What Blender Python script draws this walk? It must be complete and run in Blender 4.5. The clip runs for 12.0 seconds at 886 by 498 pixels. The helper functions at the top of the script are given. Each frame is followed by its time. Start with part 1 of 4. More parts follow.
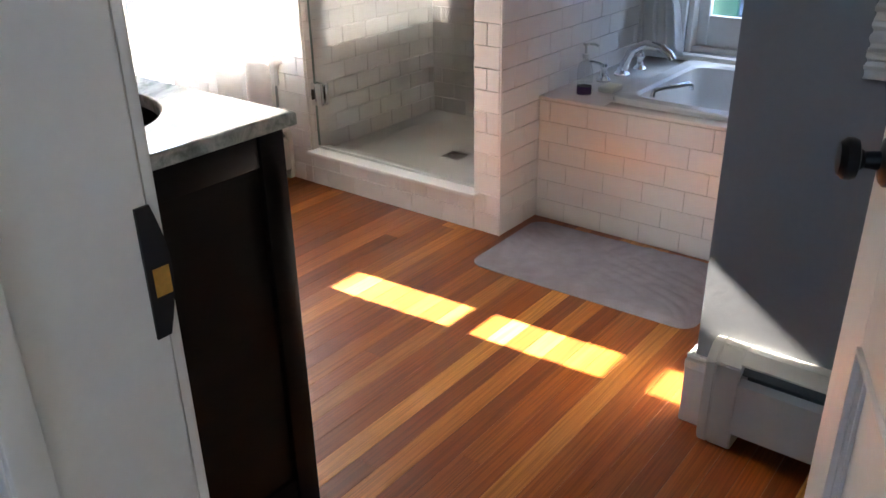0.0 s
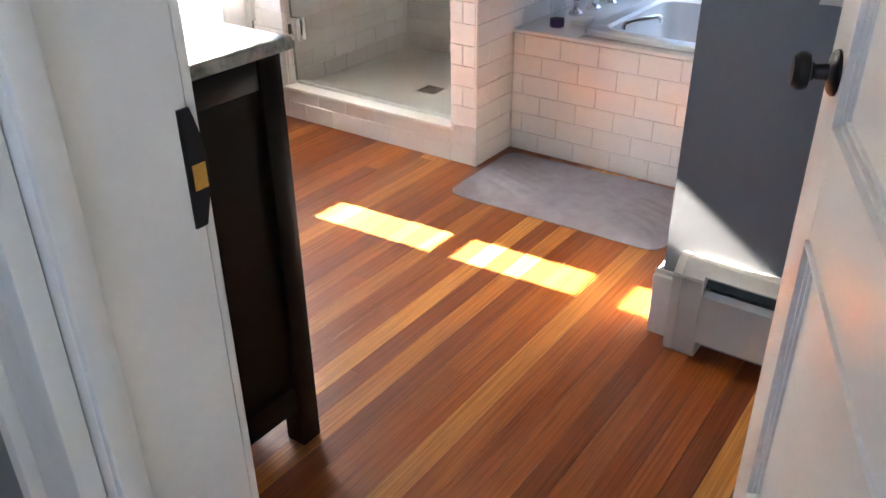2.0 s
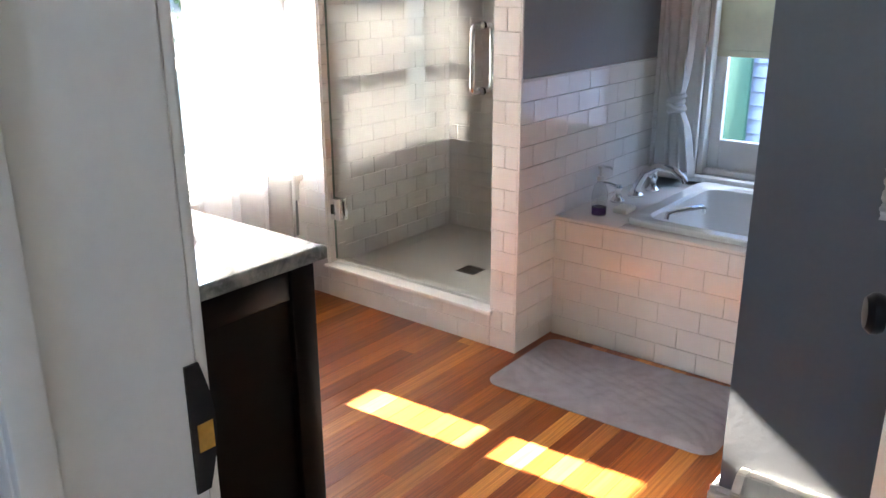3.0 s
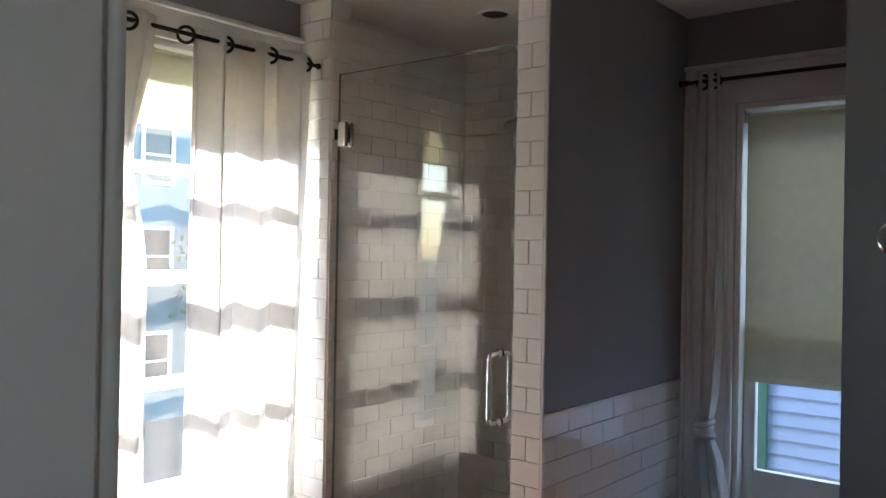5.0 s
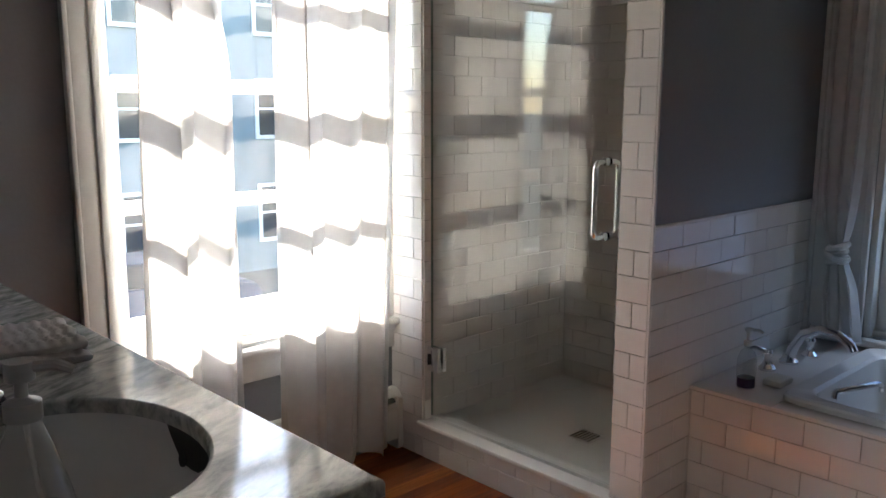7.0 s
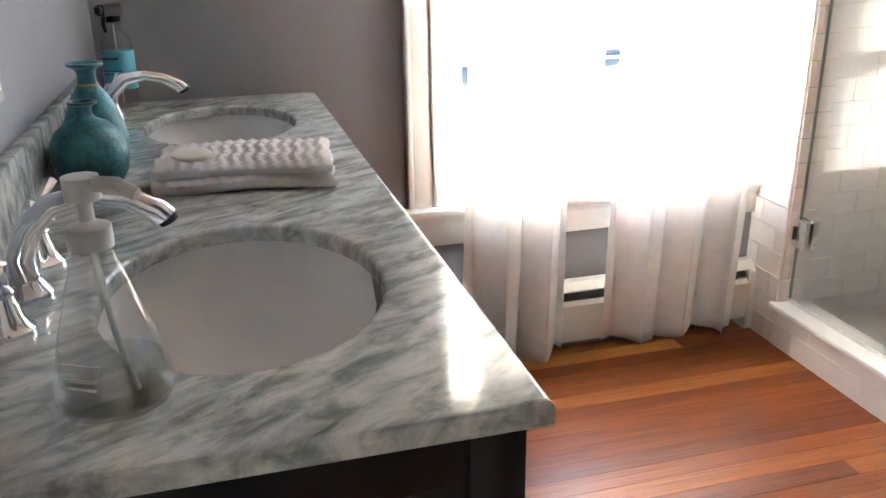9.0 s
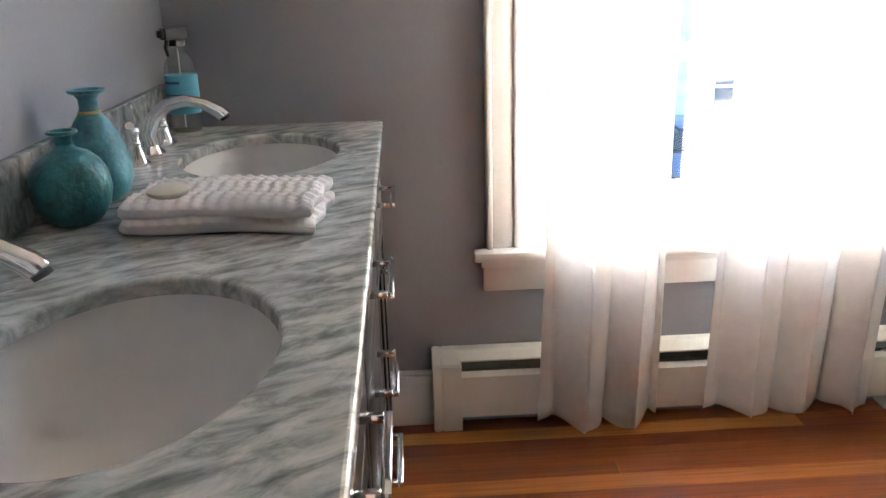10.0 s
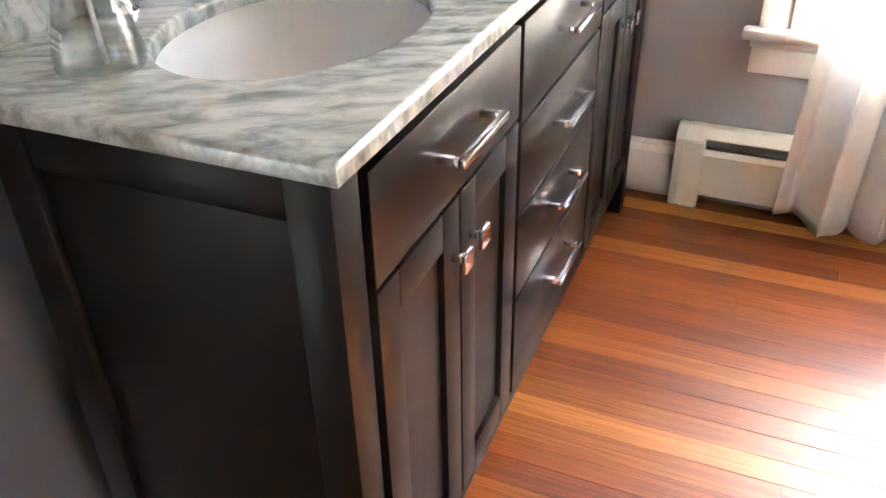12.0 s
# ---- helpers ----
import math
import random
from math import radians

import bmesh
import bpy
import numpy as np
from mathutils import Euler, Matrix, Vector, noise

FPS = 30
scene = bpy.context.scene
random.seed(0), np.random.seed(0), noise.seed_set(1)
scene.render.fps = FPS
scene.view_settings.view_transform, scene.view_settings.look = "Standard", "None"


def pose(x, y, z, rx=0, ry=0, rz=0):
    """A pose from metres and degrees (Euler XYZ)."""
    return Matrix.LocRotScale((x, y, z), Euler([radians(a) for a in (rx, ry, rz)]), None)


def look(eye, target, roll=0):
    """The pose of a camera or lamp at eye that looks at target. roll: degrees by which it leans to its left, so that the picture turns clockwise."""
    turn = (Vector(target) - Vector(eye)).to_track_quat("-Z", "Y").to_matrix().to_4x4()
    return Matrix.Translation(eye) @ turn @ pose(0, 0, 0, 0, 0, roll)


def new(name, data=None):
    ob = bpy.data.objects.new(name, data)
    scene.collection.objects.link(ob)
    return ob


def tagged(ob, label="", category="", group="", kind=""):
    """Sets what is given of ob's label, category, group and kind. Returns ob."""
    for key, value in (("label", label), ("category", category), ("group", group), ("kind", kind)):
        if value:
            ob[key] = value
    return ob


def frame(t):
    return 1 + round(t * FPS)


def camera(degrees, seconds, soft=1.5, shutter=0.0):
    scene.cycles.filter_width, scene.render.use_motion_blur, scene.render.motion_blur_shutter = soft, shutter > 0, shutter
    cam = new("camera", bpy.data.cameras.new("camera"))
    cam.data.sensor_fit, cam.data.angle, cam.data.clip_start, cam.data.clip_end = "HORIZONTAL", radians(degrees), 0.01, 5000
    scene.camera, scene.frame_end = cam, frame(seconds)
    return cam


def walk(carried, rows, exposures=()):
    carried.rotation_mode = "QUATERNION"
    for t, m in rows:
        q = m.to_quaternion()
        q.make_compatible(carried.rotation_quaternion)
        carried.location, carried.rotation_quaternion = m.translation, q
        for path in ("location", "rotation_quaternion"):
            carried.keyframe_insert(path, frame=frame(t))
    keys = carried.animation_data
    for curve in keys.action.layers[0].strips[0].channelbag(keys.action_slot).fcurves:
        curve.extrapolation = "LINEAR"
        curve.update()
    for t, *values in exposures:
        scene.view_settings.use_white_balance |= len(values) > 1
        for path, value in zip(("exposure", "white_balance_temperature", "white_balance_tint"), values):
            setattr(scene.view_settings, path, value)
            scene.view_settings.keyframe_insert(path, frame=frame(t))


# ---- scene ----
cam = camera(56.4, 12.0)
PATH = [
    (0, (0.022, 0.022, 1.228), (-1.095, 1.443, 0.373), -1.0),
    (0.5, (0.066, -0.044, 1.208), (-0.976, 1.332, 0.198), -0.8),
    (1, (0.093, -0.1, 1.185), (-0.884, 1.216, 0.038), -0.5),
    (1.5, (0.097, -0.117, 1.181), (-0.845, 1.175, -0.021), -0.6),
    (2, (0.065, -0.092, 1.233), (-0.956, 1.322, 0.255), -0.6),
    (2.5, (0.033, -0.044, 1.262), (-1.081, 1.428, 0.492), -0.2),
    (2.7, (0.02, -0.025, 1.273), (-1.129, 1.454, 0.571), -0.0),
    (4.4, (-0.13, 0.15, 1.327), (-1.437, 1.64, 1.01), -0.6),
    (4.5, (-0.141, 0.157, 1.346), (-1.442, 1.653, 1.085), -0.4),
    (5, (-0.174, 0.158, 1.447), (-1.431, 1.714, 1.454), 1.0),
    (5.5, (-0.192, 0.16, 1.527), (-1.366, 1.773, 1.68), 0.4),
    (5.7, (-0.197, 0.164, 1.535), (-1.357, 1.787, 1.7), 0.4),
    (6, (-0.208, 0.169, 1.505), (-1.369, 1.793, 1.643), 0.3),
    (6.5, (-0.24, 0.216, 1.405), (-1.496, 1.774, 1.35), 0.2),
    (7, (-0.262, 0.328, 1.288), (-1.696, 1.68, 0.946), 0.1),
    (7.5, (-0.291, 0.438, 1.254), (-1.886, 1.519, 0.721), 1.4),
    (7.6, (-0.3, 0.455, 1.25), (-1.91, 1.48, 0.69), 1.4),
    (9.3, (-0.46, 0.71, 1.212), (-2.296, 1.099, 0.542), -1.4),
    (9.5, (-0.496, 0.76, 1.21), (-2.359, 1.083, 0.558), -1.6),
    (10, (-0.557, 0.933, 1.202), (-2.45, 1.014, 0.561), -1.7),
    (10.5, (-0.624, 1.026, 1.186), (-2.511, 0.918, 0.531), -0.5),
    (11, (-0.575, 1.115, 1.199), (-2.403, 0.72, 0.497), 1.3),
    (11.5, (-0.47, 1.209, 1.2), (-2.137, 0.544, 0.317), 0.9),
    (12, (-0.433, 1.201, 1.175), (-1.973, 0.534, 0.086), -1.3),
]
walk(cam, [(t, look(eye, target, roll)) for t, eye, target, roll in PATH],
     [(0, 4.6), (0.6, 5.15), (1.5, 5.45), (2.5, 5.05), (4.4, 4.05), (5.0, 3.6), (5.5, 3.65), (6.0, 3.75), (6.5, 3.8), (7.0, 3.35), (7.6, 3.6), (9.3, 5.5), (10.0, 5.2), (10.5, 5.0), (11.0, 5.2), (11.5, 5.95), (12, 6.35)])

# ---- world and light ----
SUN = Vector((1.0, 0.056, -0.68)).normalized()
world = bpy.data.worlds.new("world")
scene.world = world
world.use_nodes = True
wn = world.node_tree
sky = wn.nodes.new("ShaderNodeTexSky")
sky.sky_type, sky.sun_disc = "NISHITA", False
sky.sun_elevation, sky.sun_rotation = radians(34.2), radians(273.1)
wn.links.new(sky.outputs[0], wn.nodes["Background"].inputs[0])
wn.nodes["Background"].inputs[1].default_value = 0.15
sun = new("sun", bpy.data.lights.new("sun", "SUN"))
sun.data.energy, sun.data.angle, sun.data.color = 5.0, radians(0.55), (1.0, 0.93, 0.82)
sun.matrix_world = look((-8, 1, 7), Vector((-8, 1, 7)) + SUN)


def fill_lamp(name, at, target, width, height, watts, tint):
    lamp = new(name, bpy.data.lights.new(name, "AREA"))
    lamp.data.shape, lamp.data.size, lamp.data.size_y = "RECTANGLE", width, height
    lamp.data.energy, lamp.data.color = watts, tint
    lamp.matrix_world = look(at, target)
    return lamp


# Added lamp with no known source; it brightens the door jamb from behind.
fill_lamp("hall_fill_lamp", (0.1, -1.42, 1.8), (-0.2, 0.4, 1.2), 0.45, 0.5, 0.015, (1.0, 0.93, 0.86))
# Added unseen area lamp outside the north window brightens the tub side.
fill_lamp("north_fill_lamp", (-0.87, 4.3, 3.0), (-0.9, 2.9, 0.9), 1.6, 1.2, 3.2, (0.84, 0.92, 1.0))


# ---- materials ----
def material(name, base, rough=0.5, metal=0.0, vary=0.08, scale=6.0, fine=60.0, bump=0.05, spec=0.5, coat=0.0, stretch=(1, 1, 1)):
    m = bpy.data.materials.new(name)
    m.use_nodes = True
    nt = m.node_tree
    p = nt.nodes["Principled BSDF"]
    p.inputs["Metallic"].default_value = metal
    p.inputs["Specular IOR Level"].default_value = spec
    p.inputs["Coat Weight"].default_value = coat
    p.inputs["Coat Roughness"].default_value = 0.12
    co = nt.nodes.new("ShaderNodeTexCoord")
    mp = nt.nodes.new("ShaderNodeMapping")
    mp.inputs["Scale"].default_value = stretch
    nt.links.new(co.outputs["Object"], mp.inputs[0])
    big, small = nt.nodes.new("ShaderNodeTexNoise"), nt.nodes.new("ShaderNodeTexNoise")
    big.inputs["Scale"].default_value, small.inputs["Scale"].default_value = scale, fine
    big.inputs["Detail"].default_value = small.inputs["Detail"].default_value = 3
    for n in (big, small):
        nt.links.new(mp.outputs[0], n.inputs["Vector"])
    mixer = nt.nodes.new("ShaderNodeMath")
    mixer.operation = "MULTIPLY_ADD"
    mixer.inputs[1].default_value = 0.4
    nt.links.new(small.outputs[0], mixer.inputs[0])
    nt.links.new(big.outputs[0], mixer.inputs[2])
    ramp = nt.nodes.new("ShaderNodeValToRGB")
    ramp.color_ramp.elements[0].position, ramp.color_ramp.elements[1].position = 0.45, 0.95
    ramp.color_ramp.elements[0].color = (*[c * (1 - vary) for c in base], 1)
    ramp.color_ramp.elements[1].color = (*[min(1, c * (1 + vary)) for c in base], 1)
    nt.links.new(mixer.outputs[0], ramp.inputs[0])
    nt.links.new(ramp.outputs[0], p.inputs["Base Color"])
    rr = nt.nodes.new("ShaderNodeMapRange")
    rr.inputs[3].default_value, rr.inputs[4].default_value = max(0, rough - 0.06), min(1, rough + 0.08)
    nt.links.new(big.outputs[0], rr.inputs[0])
    nt.links.new(rr.outputs[0], p.inputs["Roughness"])
    if bump:
        b = nt.nodes.new("ShaderNodeBump")
        b.inputs["Strength"].default_value, b.inputs["Distance"].default_value = bump, 0.004
        nt.links.new(small.outputs[0], b.inputs["Height"])
        nt.links.new(b.outputs[0], p.inputs["Normal"])
    return m


def wood_material():
    m = material("fir_planks", (0.3, 0.1, 0.03), 0.345, bump=0.03)
    nt = m.node_tree
    p = nt.nodes["Principled BSDF"]
    info = nt.nodes.new("ShaderNodeObjectInfo")
    co = nt.nodes.new("ShaderNodeTexCoord")
    add = nt.nodes.new("ShaderNodeVectorMath")
    add.operation = "MULTIPLY_ADD"
    comb = nt.nodes.new("ShaderNodeCombineXYZ")
    for n in range(3):
        nt.links.new(info.outputs["Random"], comb.inputs[n])
    add.inputs[1].default_value = (7.0, 19.0, 3.0)
    nt.links.new(comb.outputs[0], add.inputs[0])
    nt.links.new(co.outputs["Object"], add.inputs[2])
    mp = nt.nodes.new("ShaderNodeMapping")
    mp.inputs["Scale"].default_value = (110, 2.2, 20)
    nt.links.new(add.outputs[0], mp.inputs[0])
    grain = nt.nodes.new("ShaderNodeTexNoise")
    grain.inputs["Scale"].default_value, grain.inputs["Detail"].default_value, grain.inputs["Distortion"].default_value = 1.6, 5, 0.6
    nt.links.new(mp.outputs[0], grain.inputs["Vector"])
    board = nt.nodes.new("ShaderNodeValToRGB")
    e = board.color_ramp.elements
    tones = [(0.0, (0.17, 0.038, 0.008)), (0.14, (0.27, 0.068, 0.012)), (0.28, (0.13, 0.028, 0.007)), (0.42, (0.3, 0.085, 0.015)),
             (0.55, (0.19, 0.044, 0.009)), (0.66, (0.42, 0.15, 0.03)), (0.78, (0.21, 0.05, 0.01)), (0.9, (0.5, 0.21, 0.048)), (1.0, (0.34, 0.105, 0.02))]
    e[0].position, e[0].color = tones[0][0], (*tones[0][1], 1)
    e[1].position, e[1].color = tones[-1][0], (*tones[-1][1], 1)
    for pos, c in tones[1:-1]:
        x = e.new(pos)
        x.color = (*c, 1)
    nt.links.new(info.outputs["Random"], board.inputs[0])
    mul = nt.nodes.new("ShaderNodeMix")
    mul.data_type, mul.blend_type = "RGBA", "MULTIPLY"
    mul.inputs["Factor"].default_value = 1.0
    shade = nt.nodes.new("ShaderNodeValToRGB")
    shade.color_ramp.elements[0].position, shade.color_ramp.elements[0].color = 0.36, (0.84, 0.78, 0.72, 1)
    shade.color_ramp.elements[1].position, shade.color_ramp.elements[1].color = 0.62, (1.35, 1.38, 1.42, 1)
    nt.links.new(grain.outputs[0], shade.inputs[0])
    nt.links.new(board.outputs[0], mul.inputs["A"])
    nt.links.new(shade.outputs[0], mul.inputs["B"])
    nt.links.new(mul.outputs["Result"], p.inputs["Base Color"])
    return m


def marble_material():
    m = material("veined_marble", (0.6, 0.62, 0.6), 0.08, bump=0.0)
    nt = m.node_tree
    p = nt.nodes["Principled BSDF"]
    co = nt.nodes.new("ShaderNodeTexCoord")
    mp = nt.nodes.new("ShaderNodeMapping")
    spin = nt.nodes.new("ShaderNodeMapping")
    spin.inputs["Rotation"].default_value = (0, 0, radians(-30))
    mp.inputs["Scale"].default_value = (34, 12, 20)
    nt.links.new(co.outputs["Object"], spin.inputs[0])
    nt.links.new(spin.outputs[0], mp.inputs[0])
    v = nt.nodes.new("ShaderNodeTexNoise")
    v.inputs["Scale"].default_value, v.inputs["Detail"].default_value = 1.25, 6
    v.inputs["Roughness"].default_value, v.inputs["Distortion"].default_value = 0.66, 0.5
    nt.links.new(mp.outputs[0], v.inputs["Vector"])
    r = nt.nodes.new("ShaderNodeValToRGB")
    e = r.color_ramp.elements
    e[0].position, e[0].color = 0.28, (0.16, 0.18, 0.165, 1)
    e[1].position, e[1].color = 0.65, (0.6, 0.6, 0.57, 1)
    for pos, c in ((0.4, (0.26, 0.285, 0.262)), (0.48, (0.38, 0.4, 0.375)), (0.545, (0.48, 0.49, 0.46))):
        x = e.new(pos)
        x.color = (*c, 1)
    nt.links.new(v.outputs[0], r.inputs[0])
    nt.links.new(r.outputs[0], p.inputs["Base Color"])
    return m


def thin_glass(name, tint, gloss):
    """A clear sheet: straight through, with a mirror sheen that grows towards grazing."""
    m = bpy.data.materials.new(name)
    m.use_nodes = True
    nt = m.node_tree
    nt.nodes.remove(nt.nodes["Principled BSDF"])
    clear, shine, mx = nt.nodes.new("ShaderNodeBsdfTransparent"), nt.nodes.new("ShaderNodeBsdfGlossy"), nt.nodes.new("ShaderNodeMixShader")
    clear.inputs["Color"].default_value = (*tint, 1)
    shine.inputs["Roughness"].default_value = 0.0
    edge_on, p5, k = nt.nodes.new("ShaderNodeLayerWeight"), nt.nodes.new("ShaderNodeMath"), nt.nodes.new("ShaderNodeMath")
    edge_on.inputs["Blend"].default_value = 0.5
    p5.operation, k.operation, k.use_clamp = "POWER", "MULTIPLY_ADD", True
    p5.inputs[1].default_value = 5.0
    k.inputs[1].default_value, k.inputs[2].default_value = 0.9, gloss
    nt.links.new(edge_on.outputs["Facing"], p5.inputs[0])
    nt.links.new(p5.outputs[0], k.inputs[0])
    nt.links.new(k.outputs[0], mx.inputs[0])
    nt.links.new(clear.outputs[0], mx.inputs[1])
    nt.links.new(shine.outputs[0], mx.inputs[2])
    nt.links.new(mx.outputs[0], nt.nodes["Material Output"].inputs["Surface"])
    return m


def cloth_material(name, base, through_share, weave=900.0):
    m = bpy.data.materials.new(name)
    m.use_nodes = True
    nt = m.node_tree
    nt.nodes.remove(nt.nodes["Principled BSDF"])
    out = nt.nodes["Material Output"]
    d, t, mx = nt.nodes.new("ShaderNodeBsdfDiffuse"), nt.nodes.new("ShaderNodeBsdfTranslucent"), nt.nodes.new("ShaderNodeMixShader")
    mx.inputs[0].default_value = through_share
    n = nt.nodes.new("ShaderNodeTexNoise")
    n.inputs["Scale"].default_value, n.inputs["Detail"].default_value = 25, 4
    co = nt.nodes.new("ShaderNodeTexCoord")
    nt.links.new(co.outputs["Object"], n.inputs["Vector"])
    ramp = nt.nodes.new("ShaderNodeValToRGB")
    ramp.color_ramp.elements[0].position, ramp.color_ramp.elements[1].position = 0.3, 0.7
    ramp.color_ramp.elements[0].color = (*[c * 0.93 for c in base], 1)
    ramp.color_ramp.elements[1].color = (*base, 1)
    nt.links.new(n.outputs[0], ramp.inputs[0])
    w = nt.nodes.new("ShaderNodeTexNoise")
    w.inputs["Scale"].default_value = weave
    nt.links.new(co.outputs["Object"], w.inputs["Vector"])
    b = nt.nodes.new("ShaderNodeBump")
    b.inputs["Strength"].default_value, b.inputs["Distance"].default_value = 0.15, 0.002
    nt.links.new(w.outputs[0], b.inputs["Height"])
    for s in (d, t):
        nt.links.new(ramp.outputs[0], s.inputs["Color"])
        nt.links.new(b.outputs[0], s.inputs["Normal"])
    nt.links.new(d.outputs[0], mx.inputs[1])
    nt.links.new(t.outputs[0], mx.inputs[2])
    nt.links.new(mx.outputs[0], out.inputs["Surface"])
    return m


PAINT = material("grey_wall_paint", (0.255, 0.262, 0.28), 0.55, vary=0.06, scale=2.5, fine=80, bump=0.09)
CEIL = material("ceiling_paint", (0.72, 0.69, 0.66), 0.8, vary=0.04, scale=2, fine=50, bump=0.1)
TRIM = material("white_trim_paint", (0.72, 0.71, 0.69), 0.4, vary=0.05, scale=8, fine=70, bump=0.05)
DOORPAINT = material("white_door_paint", (0.74, 0.71, 0.68), 0.37, vary=0.04, scale=5, fine=80, bump=0.04)
HALLPAINT = material("hall_wall_paint", (0.55, 0.53, 0.5), 0.7, vary=0.06, bump=0.08)
ENAMEL = material("heater_enamel", (0.66, 0.64, 0.58), 0.38, vary=0.05, bump=0.02)
FIN = material("dull_aluminium_fins", (0.16, 0.17, 0.16), 0.45, 0.6, vary=0.2, fine=200, bump=0.1)
TILE = material("white_glazed_tile", (0.8, 0.77, 0.74), 0.1, vary=0.025, scale=3, fine=20, bump=0.015)
GROUT = material("pale_grout", (0.62, 0.6, 0.57), 0.85, vary=0.1, fine=150, bump=0.2)
ACRYLIC = material("white_acrylic", (0.84, 0.83, 0.81), 0.16, vary=0.02, bump=0.0)
CERAMIC = material("white_ceramic", (0.8, 0.79, 0.77), 0.08, vary=0.02, bump=0.0)
ESPRESSO = material("espresso_stained_wood", (0.009, 0.0062, 0.005), 0.36, vary=0.3, scale=3, fine=40, bump=0.03, stretch=(1, 1, 8), spec=0.22)
CHROME = material("polished_chrome", (0.82, 0.83, 0.85), 0.07, 1.0, vary=0.03, bump=0.0)
BLACK = material("black_iron", (0.012, 0.012, 0.013), 0.35, 0.4, vary=0.3, bump=0.05)
BRASS = material("worn_brass", (0.5, 0.3, 0.08), 0.35, 1.0, vary=0.3, fine=150)
# Near black for dark parts, and for shade painted inside holes and slots.
DARK = material("dark_parts_and_hole_shade", (0.02, 0.02, 0.02), 0.6, vary=0.3)
MATFAB = material("lavender_grey_plush", (0.31, 0.29, 0.32), 0.95, vary=0.12, scale=20, fine=400, bump=0.5, spec=0.1)
TERRY = material("white_cotton", (0.78, 0.75, 0.73), 0.95, vary=0.06, scale=30, fine=500, bump=0.5, spec=0.1)
PEBBLE = material("cream_soap", (0.74, 0.7, 0.6), 0.4, vary=0.06, bump=0.05)
TEAL = material("frosted_teal_glass", (0.03, 0.15, 0.165), 0.42, vary=0.55, scale=28, fine=120, bump=0.35)
TEAL2 = material("frosted_blue_teal_glass", (0.06, 0.22, 0.26), 0.42, vary=0.45, scale=24, fine=120, bump=0.35)
STRING = material("raffia_string", (0.4, 0.3, 0.12), 0.8, vary=0.2, fine=300)
LABEL = material("blue_paper_label", (0.08, 0.36, 0.5), 0.5, vary=0.04)
INK = material("dark_blue_ink", (0.02, 0.07, 0.12), 0.5)
BLACKPLASTIC = material("black_plastic", (0.015, 0.015, 0.016), 0.35, vary=0.2)
CLEARPLASTIC = material("frosted_white_plastic", (0.6, 0.6, 0.58), 0.3, vary=0.05, bump=0.0)
PURPLE = material("purple_liquid", (0.08, 0.03, 0.12), 0.2)
WOOD = wood_material()
MARBLE = marble_material()
GLASS = thin_glass("clear_glass", (0.985, 0.995, 0.988), 0.06)
GLASSEDGE = material("polished_glass_edge", (0.2, 0.27, 0.24), 0.2, vary=0.1, bump=0.0)
PANE = thin_glass("window_glass", (0.99, 0.995, 0.995), 0.035)
BOTTLE = thin_glass("clear_bottle", (0.93, 0.94, 0.935), 0.09)
CURTAIN = cloth_material("white_sheer_cloth", (0.86, 0.85, 0.84), 0.44)
SHADE = cloth_material("cream_shade_cloth", (0.7, 0.68, 0.55), 0.42, 1500)


# ---- mesh helpers ----
def box(bm, lo, hi, bevel=0.0):
    vs = [bm.verts.new((x, y, z)) for x in (lo[0], hi[0]) for y in (lo[1], hi[1]) for z in (lo[2], hi[2])]
    fs = [bm.faces.new([vs[i] for i in q]) for q in ((0, 1, 3, 2), (4, 6, 7, 5), (0, 4, 5, 1), (2, 3, 7, 6), (0, 2, 6, 4), (1, 5, 7, 3))]
    if bevel:
        bmesh.ops.bevel(bm, geom=list({e for f in fs for e in f.edges}), offset=bevel, segments=2, affect="EDGES", profile=0.5)
    return bm


def boxes(*pairs, bevel=0.0):
    bm = bmesh.new()
    for lo, hi in pairs:
        box(bm, lo, hi, bevel)
    return bm


def lathe(profile, at=(0, 0, 0), seg=28, sx=1.0, sy=1.0, bm=None):
    """Turns (radius, height) rows round a vertical axis."""
    bm = bm or bmesh.new()
    rings = []
    for r, z in profile:
        rings.append([bm.verts.new((at[0] + sx * r * math.cos(2 * math.pi * k / seg), at[1] + sy * r * math.sin(2 * math.pi * k / seg), at[2] + z)) for k in range(seg)])
    for a, b in zip(rings, rings[1:]):
        for k in range(seg):
            bm.faces.new((a[k], a[(k + 1) % seg], b[(k + 1) % seg], b[k]))
    if profile[0][0] > 1e-4:
        bm.faces.new(list(reversed(rings[0])))
    if profile[-1][0] > 1e-4:
        bm.faces.new(rings[-1])
    bmesh.ops.remove_doubles(bm, verts=bm.verts, dist=1e-6)
    return bm


